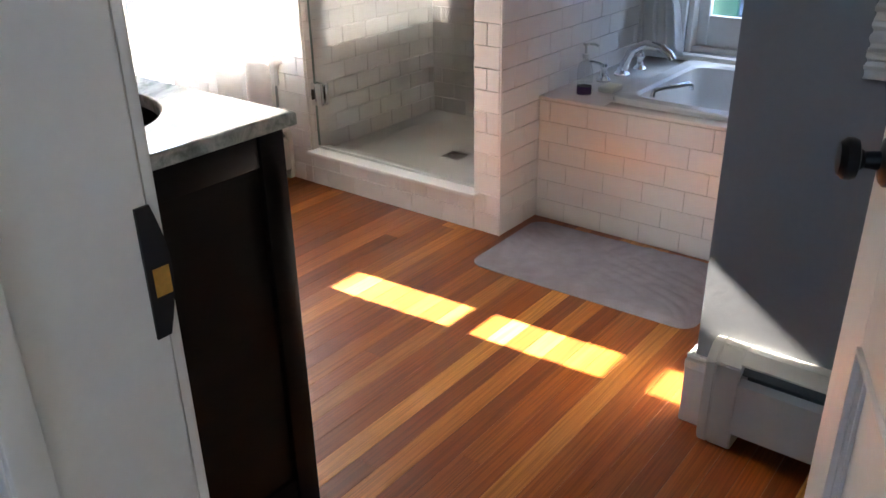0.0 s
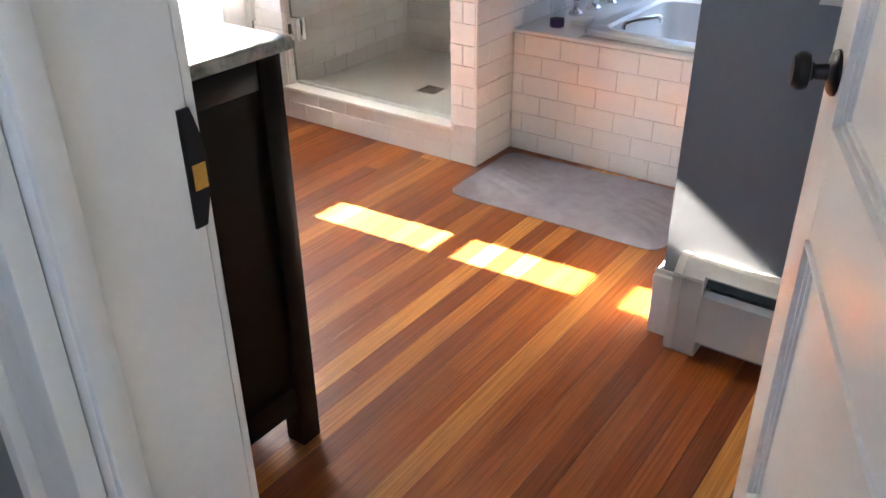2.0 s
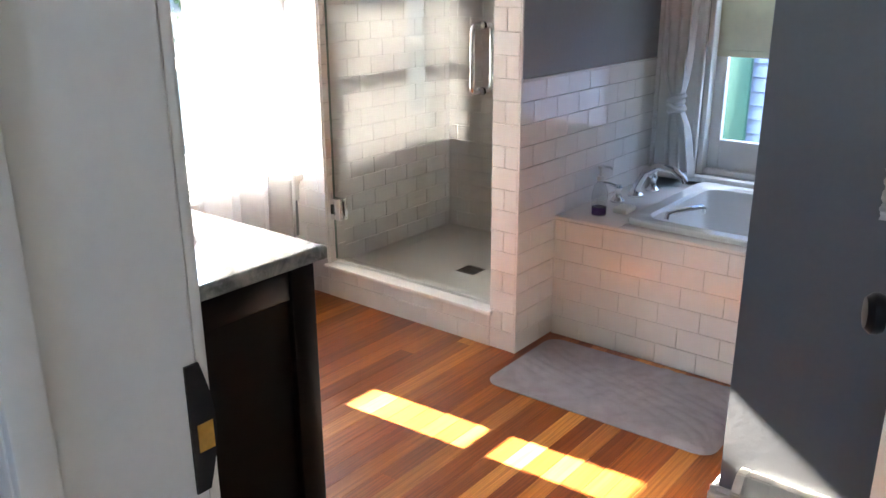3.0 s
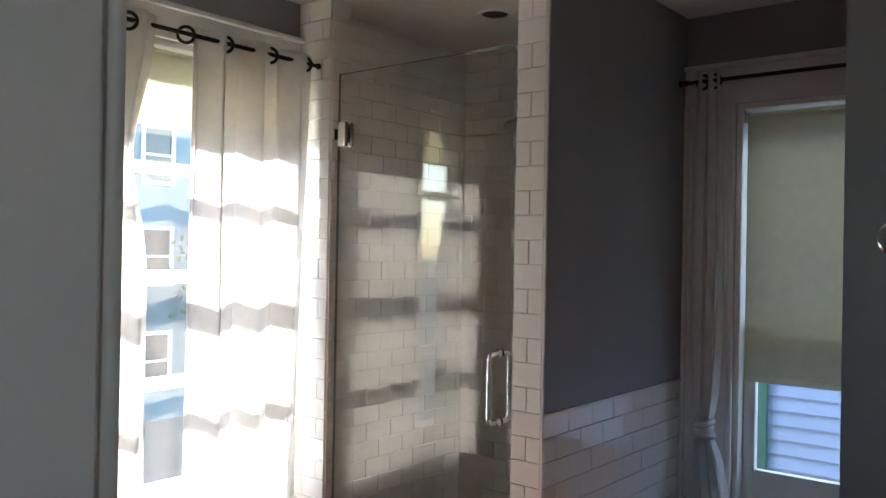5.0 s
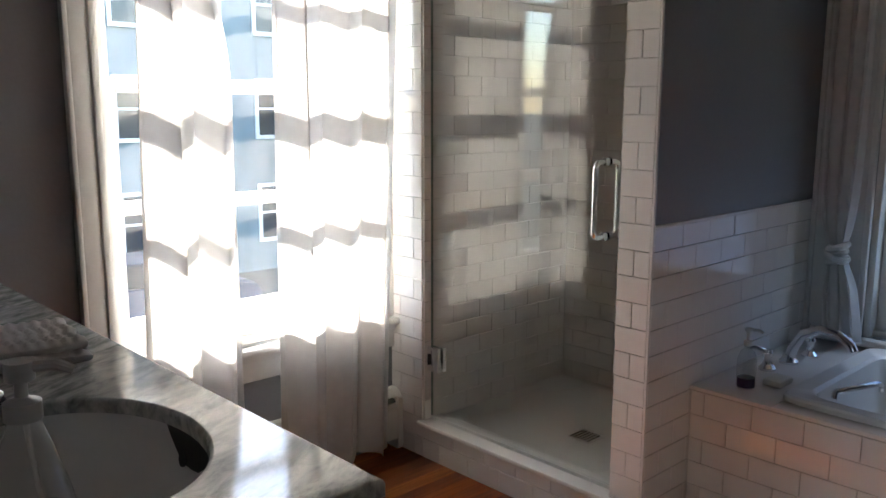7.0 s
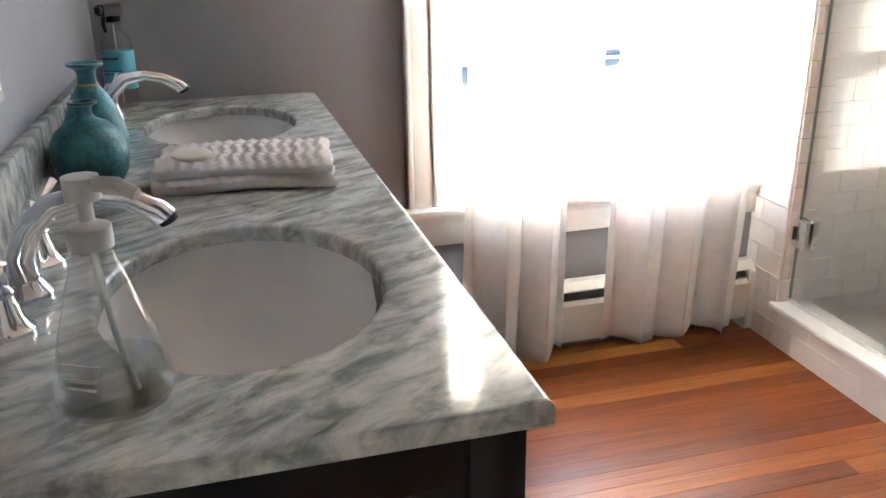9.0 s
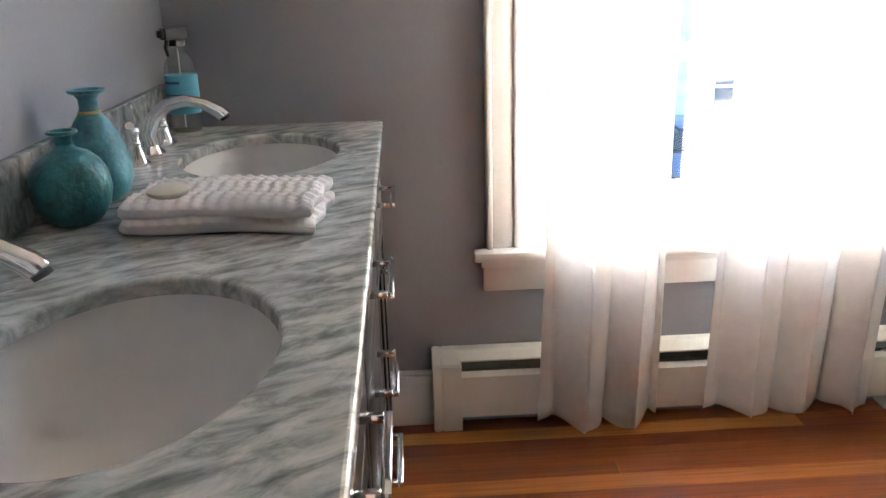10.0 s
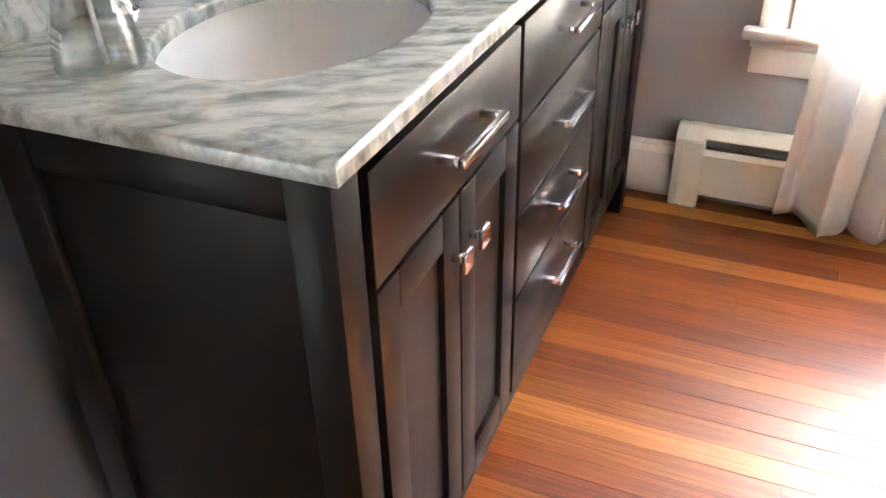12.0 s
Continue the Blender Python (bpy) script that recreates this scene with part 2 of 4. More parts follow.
def tube(points, radius, seg=12, bm=None):
    """A round bar along points; radius a number or one a point."""
    bm = bm or bmesh.new()
    pts = [Vector(p) for p in points]
    rad = radius if isinstance(radius, (list, tuple)) else [radius] * len(pts)
    up = Vector((0.13, 0.31, 0.94))
    rings = []
    for i, p in enumerate(pts):
        d = (pts[min(i + 1, len(pts) - 1)] - pts[max(i - 1, 0)]).normalized()
        if abs(d.dot(up)) > 0.97:
            up = Vector((0.94, 0.31, 0.13))
        a = d.cross(up).normalized()
        b = d.cross(a)
        rings.append([bm.verts.new(p + rad[i] * (math.cos(2 * math.pi * k / seg) * a + math.sin(2 * math.pi * k / seg) * b)) for k in range(seg)])
    for r, s in zip(rings, rings[1:]):
        for k in range(seg):
            bm.faces.new((r[k], r[(k + 1) % seg], s[(k + 1) % seg], s[k]))
    bm.faces.new(list(reversed(rings[0])))
    bm.faces.new(rings[-1])
    return bm


def arc(centre, a, b, r, start, end, n=10):
    c, a, b = Vector(centre), Vector(a), Vector(b)
    return [c + r * (math.cos(radians(start + (end - start) * k / n)) * a + math.sin(radians(start + (end - start) * k / n)) * b) for k in range(n + 1)]


def extrude(outline, axis, lo, hi, bm=None):
    """A closed outline of 2D points drawn out along x, y or z."""
    bm = bm or bmesh.new()
    def put(p, v):
        return {"x": (v, p[0], p[1]), "y": (p[0], v, p[1]), "z": (p[0], p[1], v)}[axis]
    a = [bm.verts.new(put(p, lo)) for p in outline]
    b = [bm.verts.new(put(p, hi)) for p in outline]
    n = len(outline)
    for k in range(n):
        bm.faces.new((a[k], a[(k + 1) % n], b[(k + 1) % n], b[k]))
    bm.faces.new(list(reversed(a)))
    bm.faces.new(b)
    return bm


def turned(bm, m):
    bmesh.ops.transform(bm, matrix=m, verts=bm.verts)
    return bm


def mesh(name, bm, mat, smooth=False):
    bmesh.ops.recalc_face_normals(bm, faces=bm.faces)
    me = bpy.data.meshes.new(name)
    bm.to_mesh(me)
    bm.free()
    me.materials.append(mat)
    if smooth:
        me.shade_smooth()
        me.set_sharp_from_angle(angle=radians(35))
    return me


def part(name, bm, mat, parent, label="", smooth=True):
    ob = new(name, mesh(name, bm, mat, smooth))
    ob.parent = parent
    return tagged(ob, label=label)


def thing(name, label, category, group=""):
    return tagged(new(name), label, category, group)


def structure(name, bm, mat, label="", category="", smooth=False):
    return tagged(new(name, mesh(name, bm, mat, smooth)), label, category, kind="structure")


def solid(name, bm, mat, label, category, group="", smooth=True):
    return tagged(new(name, mesh(name, bm, mat, smooth)), label, category, group)


# ---- the plan ----
WX, NY, SY, EX, CZ = -2.60, 3.30, 0.375, 0.45, 2.385     # west, north, south, east wall faces; ceiling
HY = 0.215                                                # hall face of the south wall
DX0, DX1, DTOP = -0.585, 0.15, 2.04                       # doorway
PX, PY = -1.483, 2.263                                    # shower partition: tub-side face, front
GX, GY = -0.522, 1.655                                    # heater partition: end, front
TOP = CZ + 0.12
WIN_W = (1.225, 2.21, 0.51, 2.13)
WIN_N = (-1.285, -0.46, 0.50, 2.03)

structure("wall_west", boxes(((WX - 0.15, HY, -0.1), (WX, WIN_W[0], TOP)), ((WX - 0.15, WIN_W[1], -0.1), (WX, NY + 0.15, TOP)),
          ((WX - 0.15, WIN_W[0], -0.1), (WX, WIN_W[1], WIN_W[2])), ((WX - 0.15, WIN_W[0], WIN_W[3]), (WX, WIN_W[1], TOP))), PAINT, "grey painted wall with a curtained window", "wall")
structure("wall_north", boxes(((WX, NY, -0.1), (WIN_N[0], NY + 0.15, TOP)), ((WIN_N[1], NY, -0.1), (EX + 0.15, NY + 0.15, TOP)),
          ((WIN_N[0], NY, -0.1), (WIN_N[1], NY + 0.15, WIN_N[2])), ((WIN_N[0], NY, WIN_N[3]), (WIN_N[1], NY + 0.15, TOP))), PAINT, "dark grey painted wall above the bathtub", "wall")
structure("wall_south", boxes(((WX, HY, -0.1), (DX0, SY, TOP)), ((DX1, HY, -0.1), (EX + 0.15, SY, TOP)), ((DX0, HY, DTOP), (DX1, SY, TOP))), PAINT, "pale grey painted wall behind the vanity", "wall")
structure("wall_east", boxes(((EX, SY, -0.1), (EX + 0.15, NY, TOP))), PAINT, "plain grey painted wall", "wall")
structure("wall_partition_heater", boxes(((GX, GY, 0), (EX, GY + 0.12, CZ))), PAINT, "grey painted partition wall with patched plaster", "wall")
structure("ceiling", boxes(((WX, SY, CZ), (EX, NY, TOP))), CEIL, "white painted plaster ceiling", "ceiling")
structure("subfloor", boxes(((WX, -1.5, -0.1), (EX, NY, -0.022))), DARK, "dark boards below the floor planks", "floor")
# The end-wall opening is made up and unseen; it lets sky light in.
structure("hall_wall", boxes(((-1.35, -1.5, -0.1), (-1.2, HY, TOP)), ((1.05, -1.5, -0.1), (1.2, HY, TOP)), ((-1.2, -1.5, -0.1), (-0.15, -1.35, TOP)), ((0.35, -1.5, -0.1), (1.05, -1.35, TOP)), ((-0.15, -1.5, -0.1), (0.35, -1.35, 1.5)), ((-0.15, -1.5, 2.1), (0.35, -1.35, TOP)), ((EX + 0.15, HY, -0.1), (1.2, SY, TOP))), HALLPAINT, "plain hallway walls with an added unseen light opening", "wall")
structure("hall_ceiling", boxes(((-1.2, -1.35, CZ), (1.05, HY, TOP))), CEIL, "plain hallway ceiling", "ceiling")


# ---- door frame, door ----
def door_frame():
    JY = 0.345
    t = structure("door_frame_jamb", boxes(((DX0 - 0.02, HY - 0.005, 0), (DX0 + 0.015, JY + 0.03, DTOP), ), bevel=0.003), TRIM, "white painted door jamb with old chips", "door frame")
    part("door_stop", boxes(((DX0 + 0.0155, HY - 0.004, 0), (DX0 + 0.028, HY + 0.028, DTOP)), bevel=0.003), TRIM, t)
    part("jamb_far", boxes(((DX1 - 0.015, HY - 0.005, 0), (DX1 + 0.02, JY + 0.03, DTOP)), bevel=0.003), TRIM, t)
    part("jamb_head", boxes(((DX0 + 0.016, HY - 0.005, DTOP - 0.02), (DX1 - 0.016, JY + 0.03, DTOP + 0.015)), bevel=0.003), TRIM, t)
    # room casing with a bead towards the opening
    part("casing", boxes(((DX0 - 0.115, SY + 0.001, 0), (DX0 - 0.0205, SY + 0.022, DTOP + 0.1)), ((DX0 - 0.02, JY + 0.0305, 0), (DX0 + 0.0135, JY + 0.043, DTOP)), bevel=0.004), TRIM, t)
    part("casing", boxes(((DX1 + 0.0205, SY + 0.001, 0), (DX1 + 0.115, SY + 0.022, DTOP + 0.1)), bevel=0.004), TRIM, t)
    part("casing_head", boxes(((DX0 - 0.02, SY + 0.001, DTOP + 0.016), (DX1 + 0.02, SY + 0.022, DTOP + 0.1)), bevel=0.004), TRIM, t)
    # hall casing, stepped
    for lo, hi, d in ((DX0 - 0.035, DX0 + 0.002, 0.028), (DX0 - 0.105, DX0 - 0.036, 0.018), (DX0 - 0.13, DX0 - 0.106, 0.032)):
        part("hall_casing", boxes(((lo, HY - d - 0.006, 0), (hi, HY - 0.006, DTOP + 0.1)), bevel=0.004), TRIM, t)
    part("hall_casing", boxes(((DX1 - 0.0, HY - 0.03, 0), (DX1 + 0.12, HY - 0.006, DTOP + 0.1)), bevel=0.004), TRIM, t)
    out = [(JY + 0.016, 0.845)] + [(JY + 0.03 + 0.012 * math.sin(math.pi * k / 10), 0.845 + 0.125 * k / 10) for k in range(11)] + [(JY + 0.016, 0.97)]
    plate = part("strike_plate", extrude(out, "x", DX0 + 0.0152, DX0 + 0.0178), BLACK, t, "black strike plate worn to brass")
    part("latch_hole", boxes(((DX0 + 0.0179, JY + 0.022, 0.885), (DX0 + 0.0186, JY + 0.038, 0.912))), BRASS, plate, "brass worn edge of the latch hole")
    return t


def panel_door():
    W, H, T = 0.745, 2.02, 0.038
    d = thing("door", "white panelled wooden door standing open", "door")
    st = 0.115
    zs = [(0.0, 0.245), (0.70, 0.85), (1.9, H)]
    part("stile", boxes(((0, 0, 0), (st, T, H)), bevel=0.002), DOORPAINT, d)
    part("stile", boxes(((W - st, 0, 0), (W, T, H)), bevel=0.002), DOORPAINT, d)
    for a, b in zs:
        part("rail", boxes(((st, 0.0005, a), (W - st, T - 0.0005, b)), bevel=0.0015), DOORPAINT, d)
    for (_, a), (b, _) in zip(zs, zs[1:]):
        part("panel", boxes(((st, 0.012, a), (W - st, T - 0.012, b))), DOORPAINT, d)
        for k, (o, dep) in enumerate(((0.0, -0.005), (0.0068, 0.003), (0.0136, 0.0075))):
            x0, x1, z0, z1 = st + o, W - st - o, a + o, b - o
            w = 0.0065
            part("moulding", boxes(((x0, dep, z0), (x0 + w, T - dep, z1)), ((x1 - w, dep, z0), (x1, T - dep, z1)), ((x0 + w, dep, z0), (x1 - w, T - dep, z0 + w)), ((x0 + w, dep, z1 - w), (x1 - w, T - dep, z1)), bevel=0.0015), DOORPAINT, d)
    for side, s in ((T, 1), (0, -1)):
        prof = [(0.0, 0.0), (0.029, 0.0), (0.029, 0.004), (0.025, 0.008), (0.011, 0.011), (0.0095, 0.026), (0.013, 0.031), (0.022, 0.034), (0.0245, 0.04), (0.024, 0.046), (0.018, 0.053), (0, 0.055)]
        k = part("door_knob", turned(lathe(prof), pose(W - 0.058, side, 0.905, -90 * s, 0, 0)), BLACK, d, "black iron door knob with a round rose")
        k.data.materials[0] = BLACK
    for z in (0.25, 1.0, 1.75):
        part("hinge", turned(lathe([(0.007, 0), (0.007, 0.09)]), pose(-0.004, T + 0.003, z)), BLACK, d)
    return d


door_frame()
dr = panel_door()
free, hinge = Vector((-0.142, 1.06)), Vector((0.125, 0.366))
dd = free - hinge
dr.matrix_basis = pose(hinge.x, hinge.y, 0.012, 0, 0, math.degrees(math.atan2(dd.y, dd.x))) @ pose(0, -0.038, 0)

# ---- skirting ----
def skirting(name, a, b, face, h=0.165):
    """A baseboard along a wall from a to b; face: the way it looks."""
    a, b, f = Vector((*a, 0)), Vector((*b, 0)), Vector((*face, 0))
    bm = bmesh.new()
    for z0, z1, d in ((0.0, h - 0.035, 0.016), (h - 0.034, h - 0.012, 0.021), (h - 0.011, h, 0.011)):
        q = [a + f * 0.0005, b + f * 0.0005, a + f * d, b + f * d]
        lo = Vector((min(v.x for v in q), min(v.y for v in q), z0))
        hi = Vector((max(v.x for v in q), max(v.y for v in q), z1))
        box(bm, lo, hi, 0.003)
    return structure(name, bm, TRIM, "white painted baseboard with a moulded top", "baseboard", True)


skirting("baseboard_west", (WX, SY + 0.02), (WX, 0.98), (1, 0))
skirting("baseboard_heater_wall", (GX - 0.018, GY), (GX + 0.05, GY), (0, -1), 0.184)
skirting("baseboard_wall_end", (GX, GY), (GX, GY + 0.12), (-1, 0), 0.184)
skirting("baseboard_south", (-0.95, SY), (DX0 - 0.116, SY), (0, 1))


# ---- baseboard heaters ----
def heater(length, label):
    """Runs along +x with its back at y 0, looking to -y; origin at the back, floor, start."""
    t = thing("baseboard_heater", label, "heater")
    h, d = 0.232, 0.062
    top = [(0, h), (-0.03, h), (-d + 0.006, h - 0.02), (-d + 0.006, h - 0.024), (-0.03, h - 0.006), (0, h - 0.006)]
    part("top_cover", extrude([(a, b) for a, b in top], "x", 0.075, length - 0.06), ENAMEL, t)
    front = [(-d, 0.045), (-d, 0.165), (-d + 0.012, 0.178), (-d + 0.014, 0.175), (-d + 0.003, 0.163), (-d + 0.003, 0.045)]
    part("front_cover", extrude(front, "x", 0.075, length - 0.06), ENAMEL, t)
    part("back_plate", boxes(((0.07, -0.004, 0.02), (length - 0.06, -0.0005, h - 0.008))), FIN, t)
    part("damper", extrude([(-d + 0.012, 0.186), (-d + 0.030, 0.203), (-d + 0.032, 0.2), (-d + 0.014, 0.183)], "x", 0.076, length - 0.061), FIN, t, "dull metal damper flap")
    fins = bmesh.new()
    n = int((length - 0.2) / 0.011)
    for k in range(n):
        x = 0.1 + k * 0.011
        box(fins, (x, -0.05, 0.06), (x + 0.001, -0.008, 0.15))
    tagged(part("heating_fins", fins, FIN, t, smooth=False), kind="stuff")
    part("pipe", tube([(0.02, -0.03, 0.105), (length - 0.02, -0.03, 0.105)], 0.011), BRASS, t)
    cap = [(0, 0.0), (0, h + 0.002), (-0.032, h + 0.002), (-d - 0.002, h - 0.03), (-d - 0.004, 0.02), (-d + 0.004, 0.0)]
    for x0, x1 in ((0.0, 0.024), (0.0245, 0.078), (length - 0.065, length)):
        bm = extrude(cap, "x", x0, x1)
        bmesh.ops.bevel(bm, geom=bm.edges[:], offset=0.003, segments=2, affect="EDGES")
        part("end_cap", bm, ENAMEL, t)
    return t


heater(1.325, "cream enamelled baseboard heater under the curtained window").matrix_basis = pose(WX + 0.001, 0.98, 0, 0, 0, 90)
heater(0.9, "cream enamelled baseboard heater on the partition wall").matrix_basis = pose(GX + 0.045, GY - 0.001, 0) @ Matrix.Diagonal((1, 1, 1.08, 1))


# ---- windows ----
def sash_window(name, label, width, height, depth, rows, meet):
    """A double-hung window in its opening: x across, z up, y 0 at the room face of the wall, outside towards +y."""
    t = tagged(new(name), label, "window", kind="structure")
    part("window_jamb", boxes(((0, 0.0, 0), (0.022, depth, height)), ((width - 0.022, 0.0, 0), (width, depth, height)), ((0.0225, 0.0, height - 0.022), (width - 0.0225, depth, height)), ((0.0225, 0.02, 0), (width - 0.0225, depth + 0.03, 0.02)), bevel=0.002), TRIM, t)
    for k, (z0, z1, y0) in enumerate(((0.021, meet + 0.022, 0.05), (meet - 0.022, height - 0.023, 0.088))):
        s = part("sash", boxes(((0.0235, y0, z0), (0.068, y0 + 0.034, z1)), ((width - 0.068, y0, z0), (width - 0.0235, y0 + 0.034, z1)),
                 ((0.0685, y0, z0), (width - 0.0685, y0 + 0.034, z0 + (0.12 if k == 0 else 0.044))), ((0.0685, y0, z1 - 0.044), (width - 0.0685, y0 + 0.034, z1)), bevel=0.003), TRIM, t)
        a, b = z0 + (0.12 if k == 0 else 0.044), z1 - 0.044
        for r in range(1, rows):
            z = a + (b - a) * r / rows
            part("muntin", boxes(((0.069, y0 + 0.004, z - 0.021), (width - 0.069, y0 + 0.03, z + 0.021)), bevel=0.003), TRIM, s)
        g = part("pane", boxes(((0.066, y0 + 0.015, a - 0.002), (width - 0.066, y0 + 0.018, b + 0.002))), PANE, s)
        g.visible_shadow = False
    return t


def casing(t, width, height, side, head, sill_out, apron):
    """Trim round an opening, on the room face; y towards the room is negative."""
    for x0, s in ((-side, 1), (width + side, -1)):
        for o, w, d in ((0.0, 0.016, 0.026), (0.0165, side - 0.038, 0.016), (side - 0.021, 0.021, 0.022)):
            xs = sorted((x0 + s * o, x0 + s * (o + w)))
            part("side_casing", boxes(((xs[0], -d, 0.0), (xs[1], -0.0005, height)), bevel=0.004), TRIM, t)
    part("head_casing", boxes(((-side, -0.018, height + 0.0005), (width + side, -0.0005, height + head)), ((-side - 0.012, -0.034, height + head + 0.0005), (width + side + 0.012, -0.0005, height + head + 0.018)), bevel=0.003), TRIM, t)
    part("window_stool", boxes(((-side - 0.035, -sill_out, -0.028), (width + side + 0.012, -0.0005, -0.0005)), bevel=0.009), TRIM, t)
    if apron:
        part("window_apron", boxes(((-side - 0.008, -0.018, -0.028 - apron), (width + side + 0.005, -0.0005, -0.0285)), ((-side - 0.014, -0.026, -0.05), (width + side + 0.011, -0.0185, -0.0285)), bevel=0.003), TRIM, t)


w1 = sash_window("window_1", "white double-hung window with divided panes behind curtains", WIN_W[1] - WIN_W[0], WIN_W[3] - WIN_W[2], 0.15, 2, 0.835)
casing(w1, WIN_W[1] - WIN_W[0], WIN_W[3] - WIN_W[2], 0.092, 0.1, 0.05, 0.09)
w1.matrix_basis = pose(WX, WIN_W[0], WIN_W[2], 0, 0, 90)
w2 = sash_window("window_2", "white vinyl double-hung window above the bathtub", WIN_N[1] - WIN_N[0], WIN_N[3] - WIN_N[2], 0.15, 1, 0.68)
casing(w2, WIN_N[1] - WIN_N[0], WIN_N[3] - WIN_N[2], 0.2, 0.14, 0.045, 0)
w2.matrix_basis = pose(WIN_N[0], NY, WIN_N[2])


def roller_shade(width, drop, label):
    t = thing("roller_shade", label, "window shade")
    part("roller", turned(lathe([(0.017, 0), (0.017, width)], seg=16), pose(0, 0, 0, 0, 90, 0)), SHADE, t)
    part("shade_cloth", boxes(((0.008, -0.0175, -drop), (width - 0.008, -0.0165, 0))), SHADE, t, smooth=False)
    part("hem_bar", boxes(((0.008, -0.022, -drop - 0.026), (width - 0.008, -0.012, -drop)), bevel=0.003), SHADE, t)
    for x in (-0.004, width):
        part("bracket", boxes(((x, -0.02, -0.02), (x + 0.004, 0.02, 0.03))), CHROME, t)
    return t


roller_shade(0.765, 0.97, "cream roller shade half lowered over the bathtub window").matrix_basis = pose(WIN_N[0] + 0.03, NY + 0.03, 1.975)
roller_shade(0.92, 0.215, "cream roller shade rolled nearly up in the window").matrix_basis = pose(WX - 0.025, WIN_W[0] + 0.032, 2.085, 0, 0, 90)


# ---- curtains ----
def curtain_panel(top_z, bottom_z, rows, cols, edge, label, group, fold=0.03, count=4.0, knot=None):
    """edge(v) gives the two ends of the cloth at height share v (0 top, 1 bottom) along x; folds run in y."""
    t = thing("curtain", label, "curtain", group)
    bm = bmesh.new()
    grid = []
    for i in range(rows + 1):
        v = i / rows
        a, b, squeeze = edge(v)
        line = []
        for j in range(cols + 1):
            u = j / cols
            ph = 2 * math.pi * count * u + 0.5 * math.sin(3 * v + 5 * u)
            y = fold * squeeze * (math.sin(ph) + 0.2 * math.sin(2.3 * ph + 2 * v))
            x = a + (b - a) * (u + 0.035 * math.sin(ph * 2) * (1 - v * 0.3))
            z = top_z + (bottom_z - top_z) * v + (0.012 * math.sin(ph * 0.5 + 1) if i == rows else 0)
            line.append(bm.verts.new((x, y, z)))
        grid.append(line)
    for r, s in zip(grid, grid[1:]):
        for j in range(cols):
            bm.faces.new((r[j], r[j + 1], s[j + 1], s[j]))
    cloth = part("cloth", bm, CURTAIN, t)
    m = cloth.modifiers.new("thickness", "SOLIDIFY")
    m.thickness = 0.0009
    return t


def straight(a, b, c, d):
    return lambda v: (a + (c - a) * v, b + (d - b) * v, 0.75 + 0.35 * v)


CX = WX + 0.115


def left_edge(v):
    return 1.315 - 0.06 * v, 1.6 - 0.012 * v - 0.068 * math.exp(-((v - 0.2) / 0.11) ** 2), 0.85 + 0.5 * v


c1 = curtain_panel(2.165, 0.035, 60, 150, left_edge, "white sheer curtain panel hanging to the floor", "window curtains", 0.034, 2.3)
c1.matrix_basis = pose(CX, 0, 0, 0, 0, 90)
c2 = curtain_panel(2.165, 0.05, 60, 170, straight(1.718, 2.225, 1.702, 2.17), "white sheer curtain panel hanging to the floor", "window curtains", 0.03, 3.2)
c2.matrix_basis = pose(CX, 0, 0, 0, 0, 90)


def curtain_rod(length, rings, label):
    t = thing("curtain_rod", label, "curtain rod")
    part("rod", turned(lathe([(0.0075, 0), (0.0075, length)], seg=14), pose(0, 0, 0, 0, 90, 0)), BLACK, t)
    part("finial", turned(lathe([(0.009, 0), (0.012, 0.01), (0.008, 0.02), (0.014, 0.03), (0.013, 0.044), (0.006, 0.052), (0, 0.054)], seg=16), pose(length, 0, 0, 0, 90, 0)), BLACK, t)
    part("finial", turned(lathe([(0.009, 0), (0.012, 0.01), (0.008, 0.02), (0.014, 0.03), (0.013, 0.044), (0.006, 0.052), (0, 0.054)], seg=16), pose(0, 0, 0, 0, -90, 0)), BLACK, t)
    for x in (0.03, length - 0.03):
        part("bracket", tube([(x, 0, -0.012), (x, 0.05, -0.02), (x, 0.098, -0.02)], 0.005), BLACK, t)
    for x, a in rings:
        ring = [Matrix.Rotation(radians(a), 3, "Z") @ p for p in arc((0, 0, 0), (0, 1, 0), (0, 0, 1), 0.026, 0, 360, 24)]
        part("grommet", tube([Vector((x, 0, -0.004)) + p for p in ring], 0.0055, 8), BLACK, t)
    return t


curtain_rod(1.06, [(0.08, 50), (0.2, 60), (0.3, 45), (0.5, 50), (0.65, 55), (0.84, 45), (1.0, 60)], "black metal curtain rod with grommet rings").matrix_basis = pose(CX, 1.19, 2.132, 0, 0, 90)
curtain_rod(1.2, [(0.06, 70), (0.1, 95)], "black metal curtain rod above the bathtub window").matrix_basis = pose(-1.45, NY - 0.07, 2.115)


def tied_edge(v):
    s = 0.5 * math.exp(-((v - 0.825) / 0.045) ** 2)
    wide = (0.1 + 0.05 * math.sin(math.pi * min(1, v / 0.85)) if v < 0.825 else 0.105 + 0.15 * (v - 0.825)) * (1 - s)
    mid = -1.37 - 0.01 * v + (0.2 * (v - 0.76) if v > 0.76 else 0)
    return mid - wide / 2, mid + wide / 2, 0.8 - 0.3 * s


c3 = curtain_panel(2.15, 0.505, 70, 60, tied_edge, "white curtain panel tied in a knot beside the bathtub", "bathtub curtain", 0.022, 3.0)
c3.matrix_basis = pose(0, NY - 0.075, 0)
kn = bmesh.new()
for k in range(5):
    ring = arc((-1.363, 0, 0.77 + 0.011 * k), (1, 0, 0.35 * (-1) ** k), (0, 1, 0.1), 0.026 + 0.005 * math.sin(k * 1.7), 0, 360, 20)
    tube(ring, 0.012, 8, kn)
